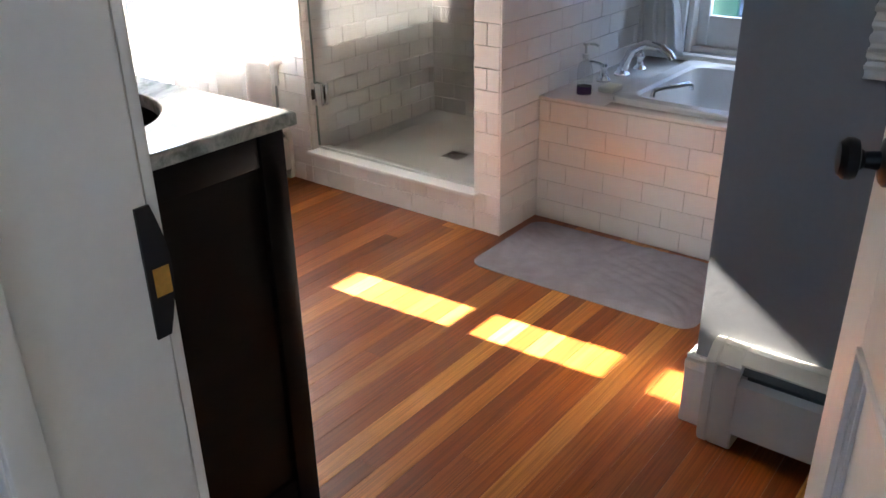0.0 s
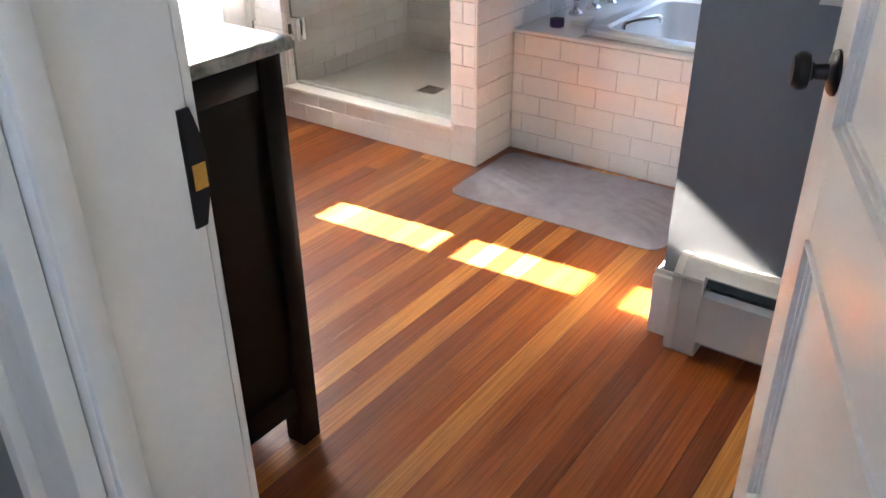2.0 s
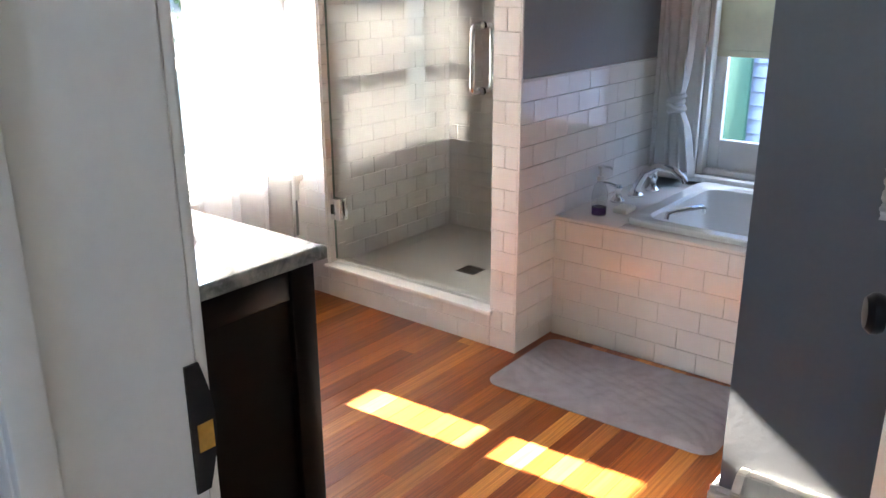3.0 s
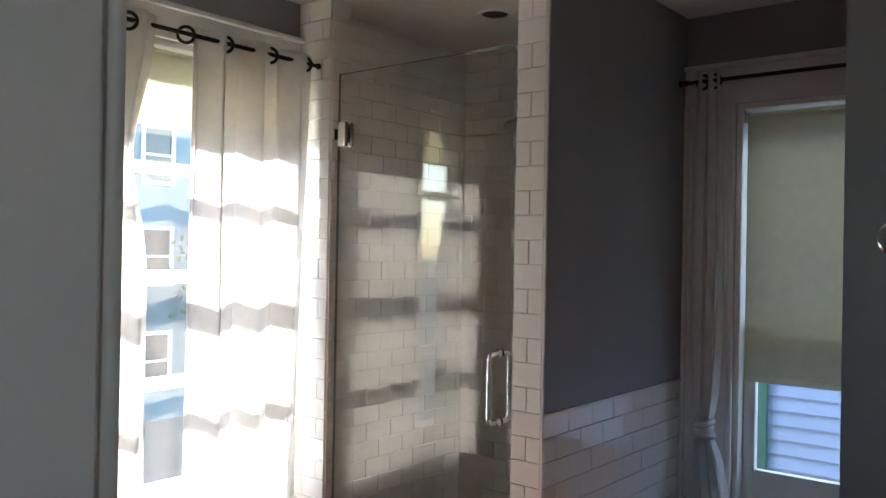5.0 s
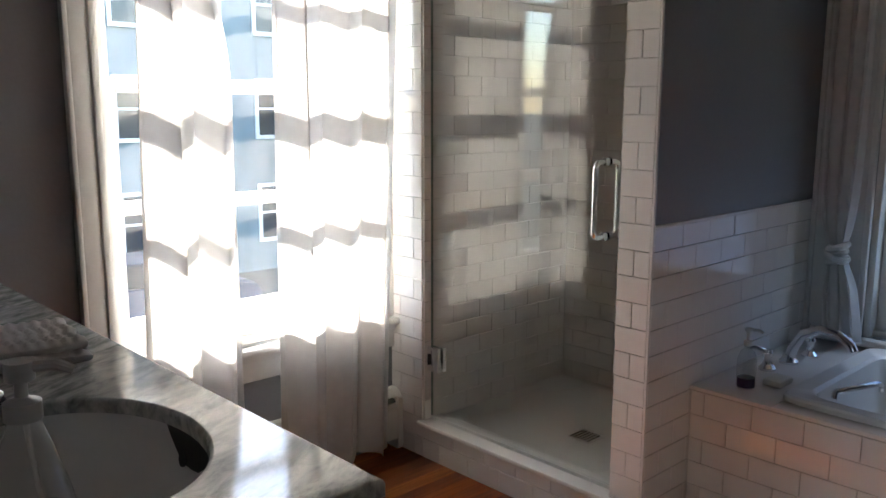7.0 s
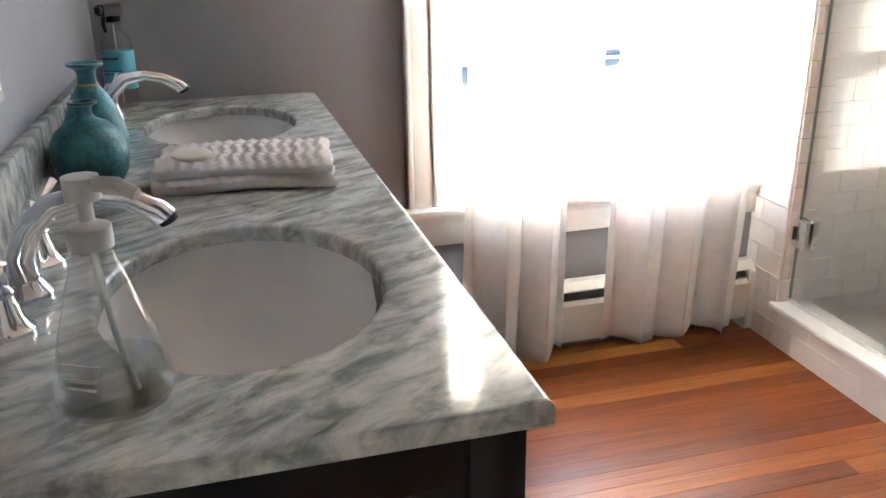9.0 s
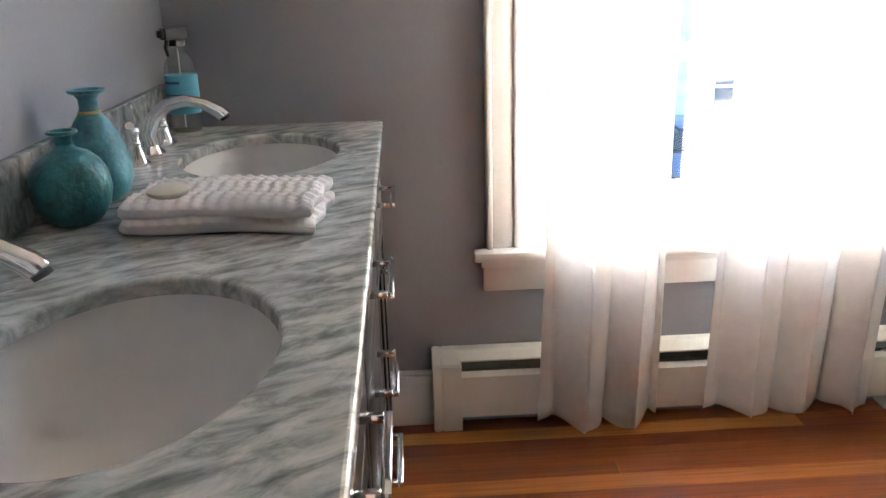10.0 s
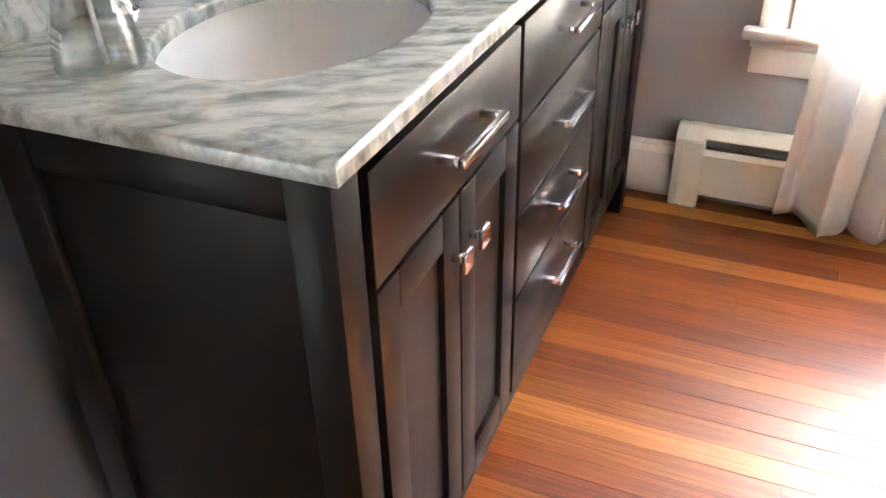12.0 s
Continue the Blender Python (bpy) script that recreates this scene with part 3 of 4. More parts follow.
part("knot", kn, CURTAIN, c3)


# ---- tiles ----
tile_meshes = {}


def tile_mesh(w, h):
    key = (round(w, 3), round(h, 3))
    if key not in tile_meshes:
        bm = bmesh.new()
        c, d = 0.0011, 0.006
        low = [bm.verts.new(p) for p in ((0, 0, 0), (w, 0, 0), (w, h, 0), (0, h, 0))]
        mid = [bm.verts.new((v.co.x, v.co.y, d - c)) for v in low]
        top = [bm.verts.new(p) for p in ((c, c, d), (w - c, c, d), (w - c, h - c, d), (c, h - c, d))]
        for a, b in ((low, mid), (mid, top)):
            for k in range(4):
                bm.faces.new((a[k], a[(k + 1) % 4], b[(k + 1) % 4], b[k]))
        bm.faces.new(top)
        tile_meshes[key] = mesh("tile", bm, TILE)
    return tile_meshes[key]


TW, TH, JOINT = 0.149, 0.0744, 0.0018


def tiling(parent, origin, u, n, length, height, shift=0.0, base=0.0, rng=random.Random(4)):
    """Running-bond tiles on a face: u along it, z up, n out of it."""
    o, u, n = Vector(origin), Vector(u), Vector(n)
    turn = Matrix((u, Vector((0, 0, 1)), n)).transposed().to_4x4()
    row, z = 0, base
    while z < height - 0.008:
        h = min(TH, height - z)
        x = -(shift + (TW / 2 if row % 2 else 0)) % TW - TW
        while x < length - 0.004:
            a, b = max(x, 0), min(x + TW, length)
            if b - a > 0.012:
                ob = new("tile", tile_mesh(b - a - JOINT, h - JOINT))
                ob.parent = parent
                ob.matrix_basis = Matrix.Translation(o + u * (a + JOINT / 2) + Vector((0, 0, z + JOINT / 2)) - n * (0.0008 * rng.random())) @ turn
            x += TW
        row, z = row + 1, z + TH


# shower partition: core, painted tub side, tiled front, foot and shower side
COREX0 = PX - 0.115
shell = structure("shower_partition_wall", boxes(((COREX0 + 0.006, PY + 0.006, 0), (PX - 0.006, NY, CZ))), GROUT, "white subway-tiled partition between shower and bathtub", "wall")
part("painted_face", boxes(((PX - 0.0055, PY + 0.012, 0.968), (PX - 0.001, NY, CZ))), PAINT, shell, "dark grey painted upper face")
part("edge_trim", boxes(((PX - 0.007, PY - 0.0005, 0), (PX + 0.0005, PY + 0.0075, CZ)), bevel=0.002), TILE, shell)
part("top_trim", boxes(((PX - 0.005, PY + 0.008, 0.958), (PX + 0.004, NY, 0.967)), bevel=0.002), TILE, shell)
stub = structure("shower_side_column", boxes(((WX, PY + 0.006, 0), (-2.425, PY + 0.10, CZ))), GROUT, "white subway-tiled column beside the shower door", "wall")
liner_w = structure("shower_wall_west", boxes(((WX, PY + 0.1005, 0), (WX + 0.03, NY, CZ))), GROUT, "white subway-tiled shower wall", "wall")
liner_n = structure("shower_wall_north", boxes(((WX + 0.0305, NY - 0.03, 0), (COREX0 + 0.005, NY, CZ))), GROUT, "white subway-tiled shower back wall", "wall")
curb = structure("shower_curb", boxes(((-2.4245, PY + 0.004, 0), (COREX0 + 0.005, PY + 0.10, 0.125))), GROUT, "low tiled shower curb with a white cap", "shower curb")
part("curb_cap", boxes(((-2.437, PY - 0.018, 0.1255), (COREX0 + 0.016, PY + 0.104, 0.142)), bevel=0.004), ACRYLIC, curb)

# shower tray
tray = thing("shower_tray", "white shower tray with a square metal drain", "shower tray")
bm = bmesh.new()
box(bm, (WX + 0.031, PY + 0.1045, 0.0), (COREX0 + 0.004, NY - 0.031, 0.06))
part("tray_floor", bm, ACRYLIC, tray)
drain = part("drain", boxes(((-2.085, 2.69, 0.0605), (-1.985, 2.79, 0.064)), bevel=0.001), CHROME, tray, "square metal drain grate")
# Dark bars on the grate stand in for the shade within its slots.
for k in range(6):
    part("slot_shade", boxes(((-2.078 + k * 0.015, 2.70, 0.0642), (-2.071 + k * 0.015, 2.78, 0.0648))), DARK, drain)

# shower door
sd = thing("shower_door", "frameless clear glass shower door with chrome fittings", "shower door")
g = part("glass_panel", boxes(((-2.416, 2.302, 0.155), (COREX0 - 0.006, 2.312, 2.1)), bevel=0.001), GLASS, sd, smooth=False)
g.visible_shadow = False
for lo, hi in (((-2.417, 2.3025, 2.1005), (COREX0 - 0.005, 2.3115, 2.103)), ((-2.4195, 2.3025, 0.155), (-2.4165, 2.3115, 2.1)), ((COREX0 - 0.0055, 2.3025, 0.155), (COREX0 - 0.0025, 2.3115, 2.1))):
    part("glass_edge", boxes((lo, hi)), GLASSEDGE, sd, "green-grey polished glass edge", smooth=False)
part("sweep_seal", boxes(((-2.41, 2.301, 0.1435), (COREX0 - 0.012, 2.313, 0.1545))), CLEARPLASTIC, sd)
for z in (0.375, 1.875):
    hg = part("hinge", boxes(((-2.4245, 2.285, z - 0.045), (-2.365, 2.3015, z + 0.045)), ((-2.4245, 2.3125, z - 0.045), (-2.365, 2.329, z + 0.045)), bevel=0.002), CHROME, sd, "square chrome glass hinge")
    part("hinge_pin", tube([(-2.41, 2.283, z - 0.02), (-2.41, 2.283, z + 0.02)], 0.005), DARK, hg)
for s, y in ((-1, 2.3015), (1, 2.3125)):
    hx = -1.672
    dep = 0.05 * s
    pts = [(hx, y, 1.13)] + arc((hx, y + dep * 0.6, 1.13 - 0.02), (0, 0, 1), (0, s, 0), 0.02, 0, 90, 6) + arc((hx, y + dep * 0.6, 0.912 + 0.02), (0, s, 0), (0, 0, -1), 0.02, 0, 90, 6) + [(hx, y, 0.912)]
    part("pull_handle", tube(pts, 0.0085, 14), CHROME, sd, "chrome D-shaped pull handle")
    for z in (0.912, 1.13):
        part("collar", turned(lathe([(0.014, 0), (0.014, 0.006), (0.010, 0.012)]), pose(hx, y, z, -90 * s, 0, 0)), CHROME, sd)

# recessed lamp in the shower ceiling, unlit
rl = thing("recessed_downlight", "unlit recessed ceiling light with a dark opening", "ceiling light")
part("trim_ring", turned(lathe([(0.05, 0), (0.052, -0.006), (0.066, -0.006), (0.07, 0)], seg=32), pose(-2.06, 2.79, CZ - 0.001)), TRIM, rl)
# A flat dark disc paints the shade inside the lamp opening.
part("opening_shade", turned(lathe([(0.0, -0.0008), (0.0505, -0.0008), (0.0505, -0.003), (0.03, -0.002)], seg=32), pose(-2.06, 2.79, CZ - 0.001)), DARK, rl, "dark disc painted as shade inside the lamp opening")

# shower valve and head on the far side of the partition
sv = thing("shower_fittings", "chrome shower head and valve on the tiled wall", "shower head")
part("escutcheon", turned(lathe([(0.0, 0), (0.075, 0), (0.07, 0.01), (0.03, 0.014), (0.022, 0.05), (0, 0.055)]), pose(-2.15, NY - 0.037, 1.15, 90, 0, 0)), CHROME, sv)
part("shower_arm", tube([(-2.15, NY - 0.036, 2.02), (-2.15, NY - 0.12, 2.06), (-2.15, NY - 0.2, 2.03)], 0.009), CHROME, sv)
part("shower_rose", turned(lathe([(0.012, 0), (0.02, -0.02), (0.05, -0.05), (0.052, -0.06), (0, -0.062)]), pose(-2.15, NY - 0.2, 2.03, -25, 0, 0)), CHROME, sv)


# ---- bathtub ----
TZ, AY = 0.462, 2.505
ap = structure("bathtub_surround", boxes(((PX + 0.001, AY + 0.006, 0), (EX, AY + 0.03, TZ - 0.012))), GROUT, "white subway-tiled bathtub apron", "bathtub surround")
part("deck", boxes(((PX + 0.001, AY - 0.006, TZ - 0.0115), (-1.232, NY, TZ)), ((-1.2315, AY - 0.006, TZ - 0.0115), (EX, 2.567, TZ)), ((0.3, 2.5675, TZ - 0.0115), (EX, NY, TZ)), ((-1.2315, 3.262, TZ - 0.0115), (0.2995, NY, TZ)), bevel=0.002), TILE, ap)


def super_oval(cx, cy, hx, hy, z, n=56, power=3.4):
    out = []
    for k in range(n):
        a = 2 * math.pi * k / n
        c, s = math.cos(a), math.sin(a)
        r = (abs(c) ** power + abs(s) ** power) ** (-1 / power)
        out.append((cx + hx * r * c, cy + hy * r * s, z))
    return out


def shell_of(rings, close=True):
    bm = bmesh.new()
    made = [[bm.verts.new(p) for p in r] for r in rings]
    for a, b in zip(made, made[1:]):
        n = len(a)
        for k in range(n):
            bm.faces.new((a[k], a[(k + 1) % n], b[(k + 1) % n], b[k]))
    if close:
        bm.faces.new(made[-1])
    return bm


tub = thing("bathtub", "white drop-in bathtub set in a tiled deck", "bathtub")
cx, cy = (-1.245 + 0.305) / 2, (2.56 + 3.27) / 2
prof = [(0.775, 0.355, TZ + 0.0005, 20), (0.775, 0.355, TZ + 0.013, 20), (0.769, 0.349, TZ + 0.019, 20), (0.722, 0.302, TZ + 0.018, 16), (0.712, 0.292, TZ + 0.008, 14), (0.7, 0.28, TZ - 0.1, 10), (0.66, 0.25, TZ - 0.33, 7), (0.62, 0.22, TZ - 0.375, 6), (0.2, 0.08, TZ - 0.385, 3)]
part("basin", shell_of([super_oval(cx, cy, a, b, z, 144, p) for a, b, z, p in prof]), ACRYLIC, tub)
part("grip_handle", tube([(-1.12, 2.645, TZ + 0.016), (-1.12, 2.655, TZ + 0.035), (-1.10, 2.68, TZ + 0.04), (-1.06, 2.80, TZ + 0.04), (-1.055, 2.82, TZ + 0.03), (-1.055, 2.825, TZ + 0.014)], 0.009), CHROME, tub, "chrome grip handle on the rim")


def tub_faucet():
    t = thing("bathtub_faucet", "chrome deck-mounted bathtub faucet with two levers", "faucet")
    part("spout", tube([(0, 0, 0), (0.01, 0, 0.05), (0.04, 0, 0.105), (0.1, 0, 0.135), (0.16, 0, 0.13), (0.2, 0, 0.105), (0.208, 0, 0.088)], [0.019, 0.017, 0.015, 0.014, 0.014, 0.015, 0.015], 16), CHROME, t)
    part("spout_base", lathe([(0.03, 0), (0.03, 0.008), (0.022, 0.016), (0.019, 0.03)]), CHROME, t)
    for y in (-0.12, 0.12):
        h = part("valve_handle", lathe([(0.027, 0), (0.027, 0.007), (0.015, 0.02), (0.012, 0.045), (0.017, 0.055), (0.013, 0.066), (0, 0.07)], (0, y, 0)), CHROME, t)
        part("lever", tube([(0, y, 0.06), (-0.02, y * 1.3, 0.075), (-0.03, y * 1.5, 0.078)], [0.006, 0.006, 0.008], 10), CHROME, h)
    part("hand_shower", tube([(-0.03, 0.17, 0), (-0.03, 0.17, 0.07), (-0.02, 0.17, 0.1)], [0.013, 0.011, 0.016], 12), CHROME, t)
    return t


tub_faucet().matrix_basis = pose(-1.375, 2.93, TZ + 0.0008, 0, 0, -8)


# ---- bottles ----
def lotion_bottle(label):
    t = thing("soap_bottle", label, "soap bottle")
    part("bottle", lathe([(0.0, 0), (0.026, 0), (0.028, 0.008), (0.028, 0.085), (0.02, 0.11), (0.011, 0.118), (0.011, 0.128)]), BOTTLE, t)
    part("liquid", lathe([(0.0, 0.003), (0.0255, 0.003), (0.0255, 0.03), (0, 0.03)]), PURPLE, t, "dark purple liquid soap")
    p = part("pump", lathe([(0.013, 0.128), (0.013, 0.142), (0.005, 0.144), (0.005, 0.17), (0.012, 0.172), (0.012, 0.18), (0, 0.181)], seg=18), CLEARPLASTIC, t)
    part("nozzle", tube([(0, 0, 0.176), (0.03, -0.01, 0.176), (0.038, -0.013, 0.17)], 0.0045, 8), CLEARPLASTIC, p)
    return t


lotion_bottle("clear pump bottle with purple soap on the bathtub deck").matrix_basis = pose(-1.36, 2.605, TZ + 0.0008, 0, 0, 40)
dish = thing("soap_dish", "small cream soap dish on the bathtub deck", "soap dish")
part("dish_body", boxes(((-1.335, 2.655, TZ + 0.0008), (-1.275, 2.74, TZ + 0.022)), bevel=0.008), PEBBLE, dish)


# ---- bath mat ----
bm = bmesh.new()
mx, my, hx, hy = -1.062, 2.25, 0.387, 0.222
nx, ny = 130, 76
grid = []
for j in range(ny + 1):
    row = []
    for i in range(nx + 1):
        u, v = 2 * i / nx - 1, 2 * j / ny - 1
        c = 0.055
        ax, ay = abs(u) * hx - (hx - c), abs(v) * hy - (hy - c)
        if ax > 0 and ay > 0:
            far = math.hypot(ax, ay)
            m = max(ax, ay) / far
            px, py = math.copysign(hx - c + ax * m, u), math.copysign(hy - c + ay * m, v)
        else:
            px, py = u * hx, v * hy
        rim = min(1, 12 * (1 - max(abs(u), abs(v))))
        quilt = abs(math.sin(26 * (px + 0.35 * math.sin(9 * py))) * math.sin(30 * (py - 0.3 * math.sin(7 * px)))) ** 0.5
        row.append(bm.verts.new((px, py, 0.004 + rim * (0.007 + 0.0055 * quilt) + 0.003 * math.sin(6 * px) * rim)))
    grid.append(row)
for a, b in zip(grid, grid[1:]):
    for i in range(nx):
        bm.faces.new((a[i], a[i + 1], b[i + 1], b[i]))
edge = [e for e in bm.edges if e.is_boundary]
ext = bmesh.ops.extrude_edge_only(bm, edges=edge)
for v in ext["geom"]:
    if isinstance(v, bmesh.types.BMVert):
        v.co.z = 0.0006
bath = thing("bath_mat", "lavender-grey quilted plush bath mat on the wooden floor", "bath mat")
part("plush_top", bm, MATFAB, bath)
bath.matrix_basis = pose(mx, my, 0.0, 0, 0, 1.0)


# ---- towel bar ----
tb = thing("towel_bar", "chrome towel bar on the grey partition wall", "towel bar")
for x in (-0.44, 0.17):
    part("wall_rose", turned(lathe([(0.0, 0), (0.03, 0), (0.03, 0.005), (0.024, 0.01), (0.013, 0.014), (0.012, 0.05), (0.016, 0.056), (0.016, 0.078), (0, 0.08)]), pose(x, GY - 0.0005, 1.482, 90, 0, 0)), CHROME, tb)
part("bar", tube([(-0.44, GY - 0.066, 1.482), (0.17, GY - 0.066, 1.482)], 0.008, 14), CHROME, tb)


def hanging_towel(x0, x1, y, top, bottom, back):
    t = thing("bath_towel", "white ribbed cotton towel hanging on the bar", "towel")
    line = [(y - 0.014 - 0.003 * math.sin(k * 1.05), bottom + (top - bottom) * k / 220) for k in range(220)] + [(y - 0.013 * math.cos(radians(a)), top + 0.013 * math.sin(radians(a))) for a in range(0, 181, 30)] + [(y + 0.013, top - (top - back) * k / 30) for k in range(1, 31)]
    bm = bmesh.new()
    cols = 40
    rows = []
    for n, (yy, z) in enumerate(line):
        rows.append([bm.verts.new((x0 + (x1 - x0) * c / cols + 0.002 * math.sin(n * 0.7), yy + 0.004 * math.sin(c * 0.8) + 0.002 * math.sin(n * 1.3), z)) for c in range(cols + 1)])
    for a, b in zip(rows, rows[1:]):
        for c in range(cols):
            bm.faces.new((a[c], a[c + 1], b[c + 1], b[c]))
    o = part("cloth", bm, TERRY, t)
    m = o.modifiers.new("thickness", "SOLIDIFY")
    m.thickness, m.offset = 0.006, 0
    return t


hanging_towel(-0.275, 0.12, GY - 0.066, 1.482, 0.875, 1.0)


# ---- vanity ----
VX0, VX1, VY0, VY1, VZ = -2.505, -0.948, SY + 0.001, 0.885, 0.87      # countertop
BX0, BX1, BY1 = -2.487, -0.963, 0.868                               # cabinet
VB = 0.462                                                          # back of the cabinet
van = thing("vanity_cabinet", "espresso-stained double vanity cabinet with chrome pulls", "vanity")
part("carcass", boxes(((BX0 + 0.023, VB, 0.1), (BX1 - 0.023, BY1 - 0.018, 0.6))), ESPRESSO, van, smooth=False)
part("back_rail", boxes(((BX0 + 0.051, VB, 0.6005), (BX1 - 0.051, VB + 0.017, 0.846))), ESPRESSO, van, smooth=False)
part("front_rail", boxes(((BX0 + 0.051, BY1 - 0.06, 0.6005), (BX1 - 0.051, BY1 - 0.018, 0.846))), ESPRESSO, van, smooth=False)
for x in (BX0, BX1 - 0.05):
    for y in (VB, BY1 - 0.05):
        part("corner_post", boxes(((x, y, 0), (x + 0.05, y + 0.05, 0.847)), bevel=0.0025), ESPRESSO, van)
for x in (BX0 + 0.004, BX1 - 0.022):
    part("side_rail", boxes(((x, VB + 0.051, 0.1), (x + 0.018, BY1 - 0.051, 0.165)), bevel=0.002), ESPRESSO, van)
    part("side_rail", boxes(((x, VB + 0.051, 0.79), (x + 0.018, BY1 - 0.051, 0.847)), bevel=0.002), ESPRESSO, van)
    part("side_panel", boxes(((x + 0.006, VB + 0.051, 0.166), (x + 0.01, BY1 - 0.051, 0.789))), ESPRESSO, van)
SEC = [(-1.475, -1.024), (-1.968, -1.49), (-2.435, -1.983)]
part("bottom_rail", boxes(((BX0 + 0.051, BY1 - 0.03, 0.1), (BX1 - 0.051, BY1 - 0.006, 0.142)), bevel=0.002), ESPRESSO, van)
part("top_rail", boxes(((BX0 + 0.051, BY1 - 0.0175, 0.826), (BX1 - 0.051, BY1 - 0.006, 0.847))), ESPRESSO, van)


def pull(parent, x, z, y, length=0.145):
    p = part("pull", boxes(((x - length / 2, y + 0.026, z - 0.005), (x + length / 2, y + 0.036, z + 0.005)), ((x - length / 2, y, z - 0.005), (x - length / 2 + 0.01, y + 0.027, z + 0.005)), ((x + length / 2 - 0.01, y, z - 0.005), (x + length / 2, y + 0.027, z + 0.005)), bevel=0.0015), CHROME, parent, "square chrome bar pull")
    return p


def shaker(name, x0, x1, z0, z1, frame_w):
    """A front with a recessed centre, or a plain slab with a narrow line."""
    y0, y1 = BY1 - 0.0175, BY1 + 0.004
    f = part(name, boxes(((x0, y0, z0), (x0 + frame_w, y1, z1)), ((x1 - frame_w, y0, z0), (x1, y1, z1)), ((x0 + frame_w + 0.0002, y0, z0), (x1 - frame_w - 0.0002, y1, z0 + frame_w)), ((x0 + frame_w + 0.0002, y0, z1 - frame_w), (x1 - frame_w - 0.0002, y1, z1)), bevel=0.002), ESPRESSO, van)
    part("panel", boxes(((x0 + frame_w - 0.001, y0 + 0.001, z0 + frame_w - 0.001), (x1 - frame_w + 0.001, y1 - 0.009, z1 - frame_w + 0.001))), ESPRESSO, f)
    return f


def slab(x0, x1, z0, z1):
    return part("drawer", boxes(((x0, BY1 - 0.0175, z0), (x1, BY1 + 0.004, z1)), bevel=0.002), ESPRESSO, van)


for n in (0, 2):
    x0, x1 = SEC[n]
    d = slab(x0, x1, 0.69, 0.823)
    pull(d, (x0 + x1) / 2, 0.763, BY1 + 0.0042)
    mid = (x0 + x1) / 2
    for a, b, kx in ((x0, mid - 0.002, mid - 0.03), (mid + 0.002, x1, mid + 0.03)):
        f = shaker("cabinet_door", a, b, 0.147, 0.684, 0.052)
        k = part("knob", boxes(((kx - 0.0135, BY1 + 0.022, 0.61 - 0.0135), (kx + 0.0135, BY1 + 0.029, 0.61 + 0.0135)), ((kx - 0.005, BY1 + 0.0042, 0.605), (kx + 0.005, BY1 + 0.023, 0.615)), bevel=0.0015), CHROME, f, "square chrome knob")
x0, x1 = SEC[1]
for k in range(4):
    z1 = 0.823 - k * 0.1575
    z0 = z1 - 0.152 if k < 3 else 0.147
    d = slab(x0, x1, z0 + 0.002, z1)
    pull(d, (x0 + x1) / 2, 0.763 - k * 0.158, BY1 + 0.0042)

SINKS = [(-1.275, 0.655), (-2.175, 0.65)]
SA, SB = 0.203, 0.15
bm = bmesh.new()
loops = [[(VX0, VY0), (VX1, VY0), (VX1, VY1), (VX0, VY1)]] + [[(sx + SA * math.cos(2 * math.pi * k / 64), sy + SB * math.sin(2 * math.pi * k / 64)) for k in range(64)] for sx, sy in SINKS]
for lp in loops:
    vs = [bm.verts.new((x, y, VZ)) for x, y in lp]
    for k in range(len(vs)):
        bm.edges.new((vs[k], vs[(k + 1) % len(vs)]))
bmesh.ops.triangle_fill(bm, use_beauty=True, use_dissolve=False, edges=bm.edges[:])
ext = bmesh.ops.extrude_face_region(bm, geom=bm.faces[:])
for v in ext["geom"]:
    if isinstance(v, bmesh.types.BMVert):
        v.co.z = VZ - 0.022
bmesh.ops.recalc_face_normals(bm, faces=bm.faces)
sharp = [e for e in bm.edges if len(e.link_faces) == 2 and e.calc_face_angle(0) > 0.9 and all(v.co.z > VZ - 0.001 for v in e.verts)]
bmesh.ops.bevel(bm, geom=sharp, offset=0.006, segments=3, affect="EDGES", profile=0.5)
top = thing("countertop", "grey-green veined marble countertop on the dark vanity", "countertop")
part("slab", bm, MARBLE, top, smooth=False)
part("backsplash", boxes(((VX0, SY + 0.0015, VZ + 0.0005), (VX1, SY + 0.021, VZ + 0.102)), bevel=0.003), MARBLE, top)

for sx, sy in SINKS:
    t = thing("sink", "white oval undermount sink in the marble top", "sink", "vanity sinks")
    rings = [super_oval(sx, sy, (SA + 0.012) * f, (SB + 0.012) * f, VZ - 0.0225 - dz, 64, 2.05) for f, dz in ((1.05, 0.0), (1.0, 0.0), (0.985, 0.015), (0.95, 0.05), (0.86, 0.095), (0.7, 0.128), (0.45, 0.146), (0.2, 0.152), (0.09, 0.154))]
    part("bowl", shell_of(rings), CERAMIC, t)
    part("drain", lathe([(0.0, 0.0), (0.022, 0.0), (0.022, 0.003), (0.014, 0.005), (0, 0.005)], (sx, sy, VZ - 0.1763)), CHROME, t)
    # No hole is cut: a dark disc on the bowl paints its shade.
    part("overflow_hole_shade", turned(lathe([(0.0, 0), (0.011, 0), (0.011, 0.002), (0, 0.002)]), pose(sx - 0.02, sy + 0.1525, VZ - 0.066, 78, 0, 0)), DARK, t)


